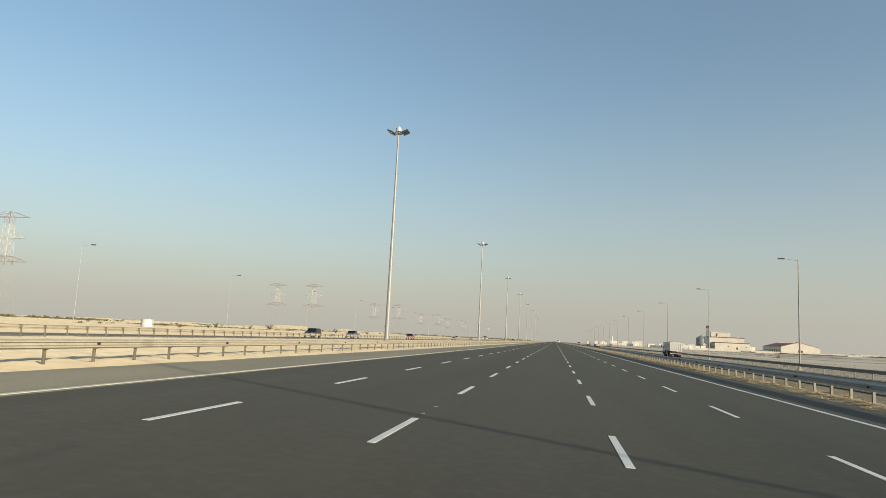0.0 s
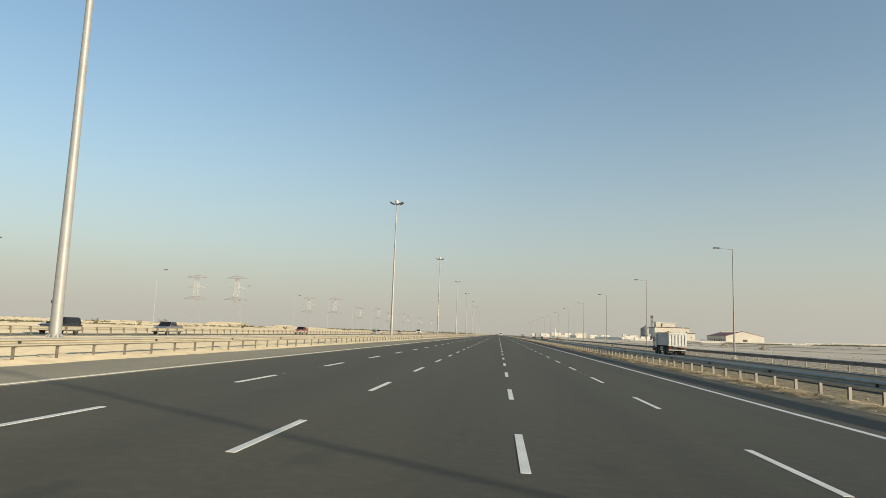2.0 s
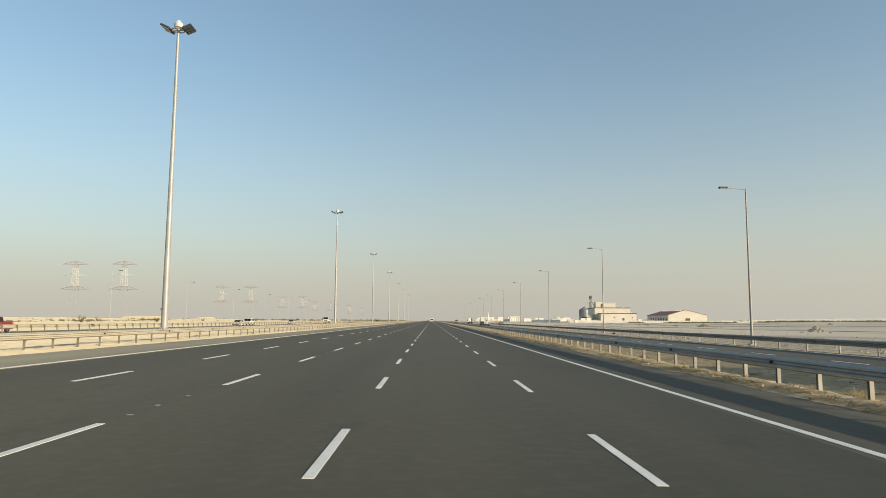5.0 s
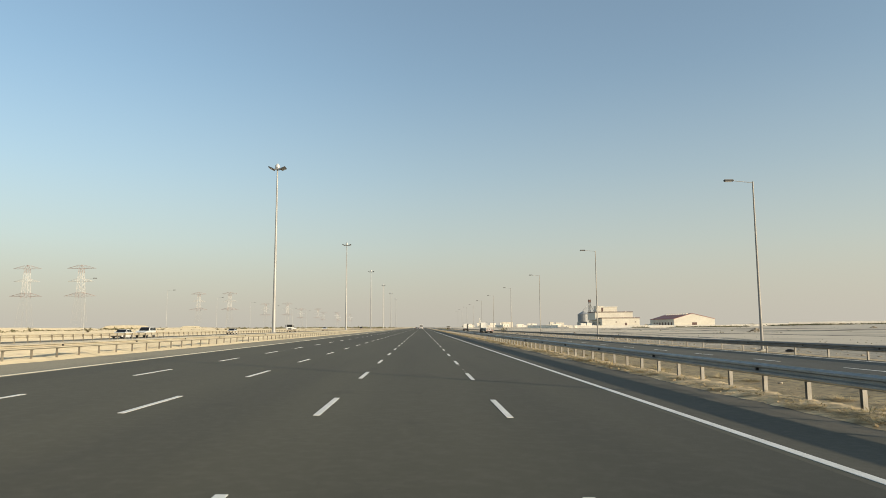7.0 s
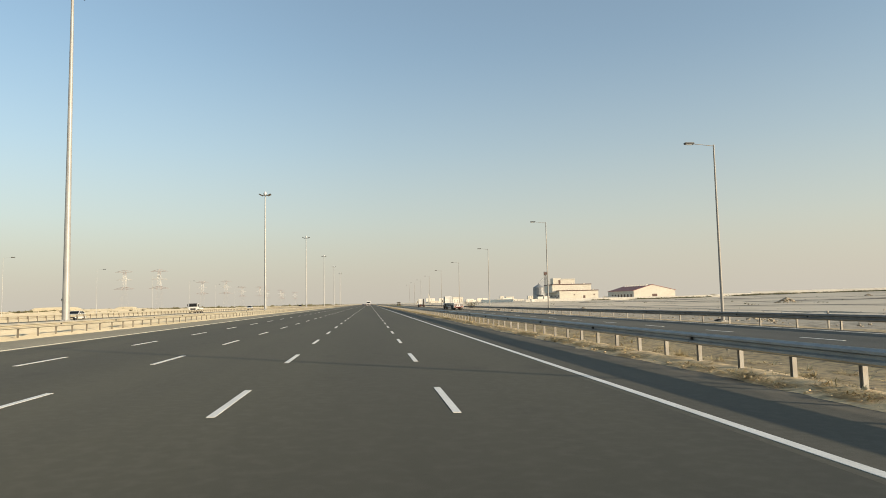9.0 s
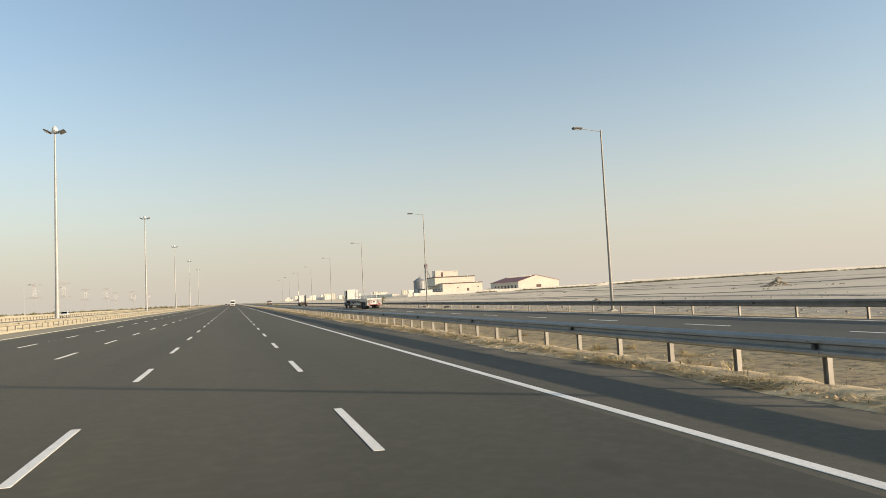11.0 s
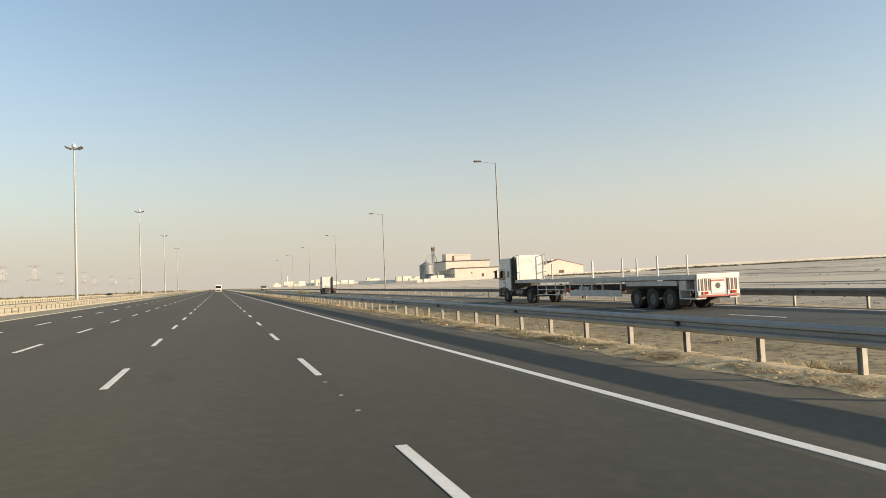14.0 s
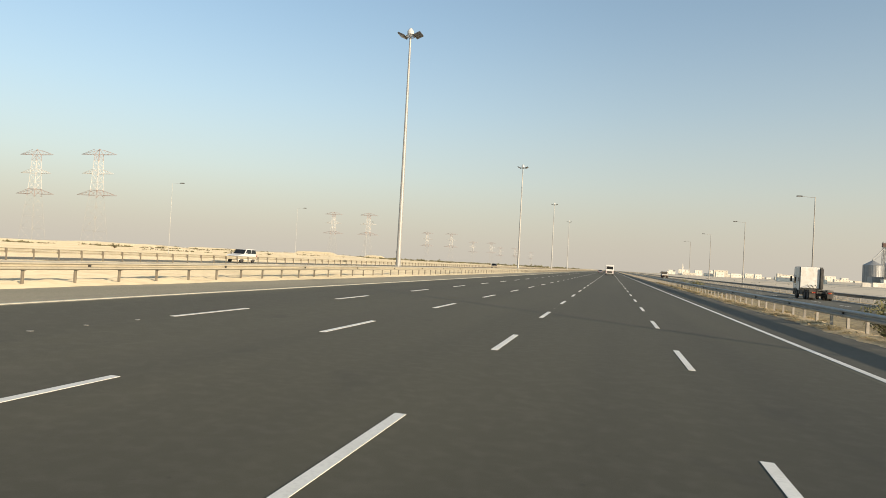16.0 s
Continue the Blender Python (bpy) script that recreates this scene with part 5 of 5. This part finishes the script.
def minaret(x, y):
    t = thing("minaret", "slender pale minaret above the distant town", "tower", pose(x, y, -0.4))
    bm = tube(bmesh.new(), (0, 0, 0), (0, 0, 20), 2.2, 1.8, n=12)
    part("shaft", bm, wall_white, t)
    part("balcony", tube(bmesh.new(), (0, 0, 20), (0, 0, 21.2), 2.8, n=12), wall_white, t)
    part("upper_shaft", tube(bmesh.new(), (0, 0, 21.2), (0, 0, 26.5), 1.3, 1.1, n=12), wall_white, t)
    part("cap", tube(bmesh.new(), (0, 0, 26.5), (0, 0, 30), 1.3, 0.1, n=12), wall_white, t)
    return t


minaret(189, 2356)


# long boundary wall across the desert
def boundary_wall(points):
    t = thing("boundary_wall", "long low whitewashed wall far across the desert", "wall")
    for (xa, ya), (xb, yb) in zip(points, points[1:]):
        a, b = Vector((xa, ya, 0)), Vector((xb, yb, 0))
        n = int((b - a).length / 30)
        d = (b - a) / n
        ang = math.degrees(math.atan2(d.y, d.x))
        for k in range(n):
            p = a + d * k
            g = ground_z(p.x)
            bm = new_box(0.0, d.length - 0.3, -0.15, 0.15, -1.2, (3.7 if xa > 400 else 3.0) + 0.2 * noise.noise((k * 0.7, xa, 0)))
            ob = part("wall_panel", bm, wall_white, t)
            ob.matrix_local = pose(p.x, p.y, g, 0, 0, ang)
            bm = new_box(-0.3, 0.0, -0.25, 0.25, -1.2, 3.95 if xa > 400 else 3.25)
            ob = part("pier", bm, wall_white, t)
            ob.matrix_local = pose(p.x, p.y, g, 0, 0, ang)
    return t


boundary_wall([(180, 1012), (420, 962), (1250, 715)])


# ---- desert forms ----
def mound(x, y, lx, ly, h, label, mat=None):
    bm = bmesh.new()
    nx_, ny_ = 30, 16
    g = [[None] * (ny_ + 1) for _ in range(nx_ + 1)]
    for i in range(nx_ + 1):
        for j in range(ny_ + 1):
            u, w = 2 * i / nx_ - 1, 2 * j / ny_ - 1
            e = max(0.0, 1 - abs(u) ** 3) * max(0.0, 1 - w * w)
            z = 0.62 * h * e * (0.8 + 0.35 * noise.noise((u * 3 + x, w * 2 + y, 0.5)))
            g[i][j] = bm.verts.new((u * lx, w * ly, z - 0.7))
    for i in range(nx_):
        for j in range(ny_):
            bm.faces.new((g[i][j], g[i + 1][j], g[i + 1][j + 1], g[i][j + 1]))
    me = finish(bm, "sand_mound")
    me.materials.append(mat or sand)
    ob = tagged(new("sand_mound", me), label, "sand mound", "sand mounds in the desert")
    ob.location = (x, y, 0)
    return smooth(ob, 80)


for x, y, lx, ly, h in ((-260, 560, 45, 22, 4.6), (-330, 780, 60, 25, 4.2), (-210, 430, 40, 18, 3.2), (-430, 980, 90, 30, 6.5), (-240, 900, 60, 20, 3.6),
                        (-380, 1300, 90, 30, 6), (-330, 520, 70, 25, 4.4), (-200, 700, 40, 15, 2.3), (-480, 700, 110, 35, 6.0), (-560, 420, 90, 35, 5.5),
                        (-300, 250, 80, 25, 3.8)):
    mound(x, y, lx, ly, h, "low bright sand mound out in the desert")


def mesa(x0, x1, y, h):
    bm = bmesh.new()
    prof = ((0.0, -1.0), (0.06, 0.3), (0.1, 0.82), (0.2, 0.9), (0.35, 0.97), (0.5, 1.0), (0.7, 0.96), (0.84, 0.86), (0.93, 0.4), (1.0, -1.0))
    rows = [(0.0, -60), (0.75, -38), (1.0, -20), (1.0, 20), (0.0, 60)]
    g = [[bm.verts.new((x0 + (x1 - x0) * u + 4 * noise.noise((u * 9, dy, x0)), y + dy,
                        max(-1.0, h * e * v * (0.95 + 0.12 * noise.noise((u * 11, dy * 0.1, h)))) - 0.5)) for u, v in prof] for e, dy in rows]
    for a, b in zip(g, g[1:]):
        for k in range(len(prof) - 1):
            bm.faces.new((a[k], a[k + 1], b[k + 1], b[k]))
    me = finish(bm, "sand_mesa")
    me.materials.append(sand)
    return smooth(tagged(new("sand_mesa", me), "flat-topped heap of pale sand on the far horizon", "sand heap", "sand heaps on the horizon"), 30)


for x0, x1, y, h in ((-1775, -1502, 4050, 21), (-2516, -2115, 4100, 9.5), (-1340, -1230, 4050, 15), (-3100, -2750, 4000, 9)):
    mesa(x0, x1, y, h)
# storage tank
tank = thing("storage_tank", "squat white storage tank on the desert", "tank", pose(-122, 203, 0.1))
smooth(part("shell", tube(bmesh.new(), (0, 0, -0.3), (0, 0, 2.9), 2.5, n=32), tank_white, tank))
part("roof", tube(bmesh.new(), (0, 0, 2.91), (0, 0, 3.2), 2.55, 0.3, n=32), tank_white, tank)
bm = bmesh.new()
for s in (-0.2, 0.2):
    tube(bm, (2.6, s, 0), (2.6, s, 3.2), 0.03, n=5)
for k in range(10):
    tube(bm, (2.6, -0.2, 0.3 + 0.3 * k), (2.6, 0.2, 0.3 + 0.3 * k), 0.02, n=5)
part("ladder", bm, silo_steel, tank)
tank.scale = (0.7, 0.7, 0.7)


# ---- vegetation ----
def bush_parts(seed, size, leaves=420):
    r = random.Random(seed)
    twig = bmesh.new()
    verts, faces = [], []
    tips = []
    for k in range(11):
        a = r.uniform(0, 2 * math.pi)
        lean = r.uniform(0.2, 0.95)
        q = Vector((0, 0, -0.1))
        d = Vector((math.cos(a) * lean, math.sin(a) * lean, r.uniform(0.7, 1.1)))
        for s in range(3):
            p = q + d * size * 0.3
            tube(twig, q, p, 0.035 * size * (1 - s * 0.3), 0.025 * size * (1 - s * 0.3), n=4, caps=False)
            tips.append(p)
            q = p
            d = (d + Vector((r.uniform(-0.5, 0.5), r.uniform(-0.5, 0.5), r.uniform(-0.35, 0.25)))).normalized() * d.length
    for k in range(leaves):
        c = r.choice(tips) + Vector((r.gauss(0, 0.12), r.gauss(0, 0.12), r.gauss(0, 0.09))) * size
        u = Vector((r.uniform(-1, 1), r.uniform(-1, 1), r.uniform(-1, 1))).normalized()
        w = u.orthogonal().normalized()
        s = size * r.uniform(0.03, 0.075)
        i = len(verts)
        verts += [c - u * s, c + w * s * 0.45, c + u * s, c - w * s * 0.45]
        faces.append((i, i + 1, i + 2, i + 3))
    me = bpy.data.meshes.new("foliage")
    me.from_pydata(verts, [], faces)
    me.materials.append(shrub_leaf)
    return twig, me


def bush(x, y, z, size, seed, label, turn=0.0, leaf_mat=None):
    t = thing("bush", label, "bush", pose(x, y, z, 0, 0, turn), group="desert bushes")
    twig, leaf = bush_parts(seed, size, 420 if leaf_mat is None else 1500)
    if leaf_mat:
        leaf.materials[0] = leaf_mat
    part("branch_cluster", twig, shrub_twig, t)
    part("foliage", leaf, shrub_leaf, t)
    return t


bush(14.6, 499.5, -0.6, 1.45, 3, "dusty olive-green bush on the gravel verge", leaf_mat=bush_leaf)
bush(14.0, 560.0, -0.5, 1.5, 4, "small dry bush on the gravel verge", leaf_mat=bush_leaf)
bush(36.5, 478.0, -0.7, 2.6, 8, "scraggy grey-green bush behind the guard rail")
kinds = [bush(x, y, 0.0, size, 20 + k, "dark olive desert bush") for k, (x, y, size) in
         enumerate(((-175, 413, 3.6), (-134, 419, 2.6), (-188, 413, 2.2), (-205, 402, 2.6), (-206, 580, 2.4)))]
r = random.Random(11)
for k in range(80):
    y = r.uniform(90, 1500)
    x = -r.uniform(125, 280) - max(0, y - 500) * r.uniform(0, 0.35)
    c = copy_thing(kinds[k % 5], pose(x, y, ground_z(x) - 0.1, 0, 0, r.uniform(0, 360)))
    s = r.uniform(0.4, 0.9)
    c.scale = (s * r.uniform(1.0, 1.8), s, s * r.uniform(0.5, 0.9))


def scrub(name, label, spots, seed, leaves=26):
    """Far low bushes, too many to tell apart, as clumps of small leaves."""
    r = random.Random(seed)
    verts, faces = [], []
    for x, y, z, w, h in spots:
        for k in range(leaves):
            a, q = r.uniform(0, 2 * math.pi), math.sqrt(r.random())
            c = Vector((x + w * q * math.cos(a), y + w * q * math.sin(a), z + h * r.random() * (1.1 - q * 0.8)))
            u = Vector((r.uniform(-1, 1), r.uniform(-1, 1), r.uniform(-1, 1))).normalized()
            v = u.orthogonal().normalized()
            s = h * r.uniform(0.2, 0.45)
            i = len(verts)
            verts += [c - u * s, c + v * s * 0.6, c + u * s, c - v * s * 0.6]
            faces.append((i, i + 1, i + 2, i + 3))
    me = bpy.data.meshes.new(name)
    me.from_pydata(verts, [], faces)
    me.materials.append(shrub_leaf)
    return tagged(new(name, me), label, "scrub", kind="stuff")


def wall_y(x):
    return 1012 - 0.2083 * (x - 180) if x < 420 else 962 - 0.2976 * (x - 420)


far_spots = []
for k in range(3200):
    x = 250 + 900 * r.random()
    if noise.noise((x * 0.02, 7.0, 0.0)) < -0.28:
        continue
    y = wall_y(x) - r.uniform(3, 40)
    far_spots.append((x, y, ground_z(x) + 0.2, r.uniform(1.5, 4.0), r.uniform(0.7, 1.8)))
for k in range(16):
    x = 300 + 800 * r.random()
    for q in range(5):
        far_spots.append((x + r.gauss(0, 3), wall_y(x) + 6 + r.gauss(0, 2), ground_z(x) + 1.0, 2.5, r.uniform(1.5, 2.6)))
for k in range(420):
    y = r.uniform(1300, 2700)
    far_spots.append((-r.uniform(80, 800), y, -0.2, r.uniform(2, 6), r.uniform(1.5, 4.5)))
for k in range(520):
    y = r.uniform(500, 1500)
    x = -r.uniform(140, 420) - 0.15 * y
    far_spots.append((x, y, ground_z(x) - 0.2, r.uniform(1, 3.5), r.uniform(0.6, 1.7)))
for k in range(260):
    y = r.uniform(380, 1000)
    x = r.uniform(60, 330)
    far_spots.append((x, y, ground_z(x) - 0.2, r.uniform(0.5, 2.0), r.uniform(0.25, 0.6)))
for k in range(420):
    y = r.uniform(240, 760)
    x = -r.uniform(340, 430)
    far_spots.append((x, y, ground_z(x) - 0.1, r.uniform(1.5, 5), r.uniform(1.0, 2.6)))
for k in range(1300):                                   # straggling belts nearer the road
    y = r.uniform(170, 760)
    x = -r.uniform(150, 290)
    if noise.noise((x * 0.018, y * 0.009, 12.0)) < 0.06 or noise.noise((x * 0.08, y * 0.05, 15.0)) < -0.1:
        continue
    far_spots.append((x, y, ground_z(x) - 0.15, r.uniform(0.6, 2.2), r.uniform(0.3, 0.9)))
for y0, y1, n in ((300, 362, 70), (383, 440, 60)):       # a dark belt along a low rise
    for k in range(n):
        far_spots.append((-200 + r.gauss(0, 5), r.uniform(y0, y1), ground_z(-200) - 0.1, r.uniform(0.8, 2.4), r.uniform(0.35, 0.85)))
scrub("far_scrub", "low dark olive scrub scattered over the far desert", far_spots, 61)


def bank(points, width, height, label, mat, seed):
    """A long low bank of earth along a line."""
    pts = [Vector((x, y, 0)) for x, y in points]
    centre = []
    for a, b in zip(pts, pts[1:]):
        n = max(2, int((b - a).length / 3))
        centre += [a + (b - a) * k / n for k in range(n)]
    centre.append(pts[-1])
    verts, faces = [], []
    for k, c in enumerate(centre):
        d = (centre[min(k + 1, len(centre) - 1)] - centre[max(k - 1, 0)]).normalized()
        side = Vector((d.y, -d.x, 0))
        end = min(1.0, k / 4, (len(centre) - 1 - k) / 4)
        wob = noise.noise((k * 0.17, seed, 0)) * width * 0.6
        for u in (-1, -0.6, -0.2, 0.15, 0.55, 1):
            p = c + side * (u * width + wob)
            h = height * (1 - u * u) * end * (0.75 + 0.5 * noise.noise((k * 0.4, u * 2, seed)))
            verts.append((p.x, p.y, ground_z(p.x) + bumps(p.x, p.y) + h - 0.06))
    for k in range(len(centre) - 1):
        faces += [(k * 6 + i, k * 6 + i + 1, k * 6 + i + 7, k * 6 + i + 6) for i in range(5)]
    me = bpy.data.meshes.new("earth_bank")
    me.from_pydata(verts, [], faces)
    me.materials.append(mat)
    ob = tagged(new("earth_bank", me), label, "earth bank", "earth banks in the desert")
    return smooth(ob, 80)


bank([(70, 505), (76, 470), (80, 420), (95, 386), (122, 330), (150, 260)], 1.2, 0.22, "low dark earth bank across the pale desert", dark_earth, 1.0)
bank([(140, 700), (150, 560), (140, 490), (158, 462), (230, 440), (330, 400)], 1.6, 0.28, "low dark earth bank across the pale desert", dark_earth, 3.0)
bank([(160, 760), (190, 660), (230, 630), (260, 590), (360, 560), (470, 540)], 2.0, 0.35, "low dark earth bank across the pale desert", dark_earth, 4.0)
bank([(58, 640), (66, 520), (68, 410), (60, 350), (54, 300), (56, 180)], 0.8, 0.2, "broken bank of pale stones beside the service road", rock_mat, 5.0)
bank([(41, 40), (43, 200), (42, 330), (44, 430), (42, 560)], 0.8, 0.12, "low bank of gravel and rubble beside the service road", rock_mat, 6.0)


def grass_field(name, label, spots, seed, flat=0.9, wide=(0.0025, 0.006)):
    """Thin dry blades: spots give place, height, reach across and along the road, and number."""
    r = random.Random(seed)
    verts, faces = [], []
    for x, y, z, h, rx, ry, n in spots:
        sweep = Vector((r.uniform(-0.9, 0.2), r.uniform(-0.8, 0.8), 0))
        for k in range(n):
            a, q = r.uniform(0, 2 * math.pi), math.sqrt(r.random())
            b = Vector((x + rx * q * math.cos(a), y + ry * q * math.sin(a), z - 0.02 + h * 0.35 * (1 - q) * r.random()))
            lean = r.uniform(flat, flat + 3.5)
            d = (Vector((math.cos(a) * lean, math.sin(a) * lean, 1)) + sweep * lean).normalized()
            L = h * r.uniform(0.6, 1.5)
            mid = b + d * L * 0.55
            tip = mid + (d + Vector((r.uniform(-0.4, 0.4), r.uniform(-0.4, 0.4), -0.5))).normalized() * L * 0.5
            tip.z = max(tip.z, z - 0.01)
            w = d.cross(Vector((0, 0, 1))).normalized() * r.uniform(*wide)
            i = len(verts)
            verts += [b - w, b + w, mid + w * 0.8, mid - w * 0.8, tip]
            faces += [(i, i + 1, i + 2, i + 3), (i + 3, i + 2, i + 4)]
    me = bpy.data.meshes.new(name)
    me.from_pydata(verts, [], faces)
    me.materials.append(straw)
    return tagged(new(name, me), label, "grass", kind="stuff")


def verge_z(x, y):
    return max(drift_z(x, y, 0.06 if x < 12.6 else -0.05), ground_z(x) + bumps(x, y)) if x < 13.2 else ground_z(x) + bumps(x, y)


r = random.Random(21)
spots = []
for k in range(3600):                                   # flattened mats of dead straw
    y = r.uniform(8, 600)
    if noise.noise((y * 0.05, 9.0, 0.0)) < r.uniform(-0.9, 0.0):
        continue
    x = 11.95 + abs(r.gauss(0, 0.6)) + 0.25 * noise.noise((y * 0.3, 5.0, 0.0))
    spots.append((x, y, verge_z(x, y) + 0.02, r.uniform(0.1, 0.22), r.uniform(0.1, 0.3), r.uniform(0.2, 0.7), 60))
for k in range(700):
    y = r.uniform(8, 600)
    x = r.uniform(13.2, 17.5)
    spots.append((x, y, verge_z(x, y) + 0.02, r.uniform(0.14, 0.3), r.uniform(0.15, 0.4), r.uniform(0.2, 0.6), 60))
grass_field("straw_litter", "flattened mats of dead straw along the verge", spots, 37, 3.5, (0.006, 0.014))
spots = []
for k in range(3000):                                   # loose stalks on the drift
    y = r.uniform(8, 590)
    x = 11.85 + abs(r.gauss(0, 0.8)) + 0.3 * noise.noise((y * 0.4, 1.0, 0))
    spots.append((x, y, verge_z(x, y), r.uniform(0.06, 0.16), 0.12, 0.2, 12))
for k in range(1500):                                   # matted clumps
    y = r.uniform(8, 590)
    if noise.noise((y * 0.045, 9.0, 0.0)) < -0.25:
        continue
    x = 12.15 + abs(r.gauss(0, 0.7))
    s = r.uniform(0.7, 1.3)
    spots.append((x, y, verge_z(x, y), r.uniform(0.07, 0.14), 0.28 * s, 0.5 * s, 150))
for k in range(1500):
    y = r.uniform(8, 600)
    x = r.uniform(13, 18.5)
    if noise.noise((x * 0.5, y * 0.15, 4.0)) < 0.0:
        continue
    spots.append((x, y, verge_z(x, y), r.uniform(0.07, 0.15), 0.25, 0.35, 55))
for k in range(170):                                    # round tussocks
    y = r.uniform(8, 600)
    x = r.uniform(13.2, 17)
    spots.append((x, y, verge_z(x, y), r.uniform(0.17, 0.32), 0.25, 0.35, 380))
for k in range(500):
    y = r.uniform(8, 640)
    x = r.uniform(30.3, 36)
    spots.append((x, y, ground_z(x) + bumps(x, y), r.uniform(0.12, 0.35), 0.2, 0.25, 16))
for k in range(80):                                     # large yellow tussocks behind the rail
    y = r.uniform(8, 600)
    x = r.uniform(13.1, 15.2)
    s = r.uniform(0.7, 1.3)
    for q in range(3):
        spots.append((x + r.uniform(-0.15, 0.15), y + r.uniform(-0.35, 0.35), verge_z(x, y), 0.23 * s, 0.22 * s, 0.3 * s, 260))
grass_field("dry_grass", "dry straw-coloured grass along the gravel verge", spots, 31, 1.5)


def rubble(name, label, spots, seed, mat):
    r = random.Random(seed)
    verts, faces = [], []
    for x, y, z, s in spots:
        i = len(verts)
        n = 6 if s > 0.05 else 4
        turn = r.uniform(0, 6.283)
        rings = ((0.75, -0.35), (1.0, 0.1), (0.62, 0.5)) if n == 6 else ((1.0, 0.0), (0.6, 0.45))
        for rad, up in rings:
            for k in range(n):
                a = turn + 6.283 * (k + r.uniform(-0.25, 0.25)) / n
                q = s * rad * r.uniform(0.75, 1.2)
                verts.append((x + q * math.cos(a), y + q * math.sin(a), z + s * (up + r.uniform(-0.12, 0.12))))
        for j in range(len(rings) - 1):
            faces += [(i + j * n + k, i + j * n + (k + 1) % n, i + (j + 1) * n + (k + 1) % n, i + (j + 1) * n + k) for k in range(n)]
        faces.append(tuple(i + (len(rings) - 1) * n + k for k in range(n)))
    me = bpy.data.meshes.new(name)
    me.from_pydata(verts, [], faces)
    me.materials.append(mat)
    return tagged(new(name, me), label, "rubble", kind="stuff")


spots = []
for k in range(24000):
    y = r.uniform(5, 620)
    x = r.choice((r.uniform(13.2, 18.7), r.uniform(13.2, 18.7), r.uniform(12.0, 14.0), r.uniform(30.4, 37)))
    s = 0.014 + 0.036 * r.random() ** 3 + (0.05 if r.random() < 0.01 else 0)
    spots.append((x, y, max(ground_z(x) + bumps(x, y), road_z(12.0) if x < 13 else -9) + 0.3 * s, s))
for k in range(4500):
    y = r.uniform(40, 640)
    x = r.uniform(44, 75) if k % 3 == 0 else r.uniform(33, 43)
    s = 0.03 + 0.12 * r.random() ** 4
    spots.append((x, y, ground_z(x) + bumps(x, y) + 0.2 * s, s))
for hx_, hy_, n in ((123, 447, 160), (88, 300, 60), (37, 128, 50), (36, 318, 40), (46, 395, 70), (270, 600, 200)):
    for k in range(n):
        q = abs(r.gauss(0, 1.6))
        a = r.uniform(0, 6.283)
        s = r.uniform(0.1, 0.4) if hx_ > 80 else r.uniform(0.05, 0.22)
        f = 1.0 if hx_ > 80 else 0.5
        x = hx_ + f * q * math.cos(a)
        spots.append((x, hy_ + f * q * math.sin(a), ground_z(x) + f * max(0.0, 1.3 - 0.5 * q), s))
rubble("rubble", "scattered stones and rubble on the gravel verge", spots, 41, rock_mat)

spots = []
for k in range(9000):
    y = r.uniform(5, 600)
    x = 11.75 + abs(r.gauss(0, 0.7)) + spill_at(y)
    s = 0.012 + 0.05 * r.random() ** 2.5
    spots.append((x, y, drift_z(x, y, 0.05) if x < 13.0 else ground_z(x) + bumps(x, y), s))
rubble("sand_clods", "crusted clods of sand along the shoulder's edge", spots, 43, edge_sand)
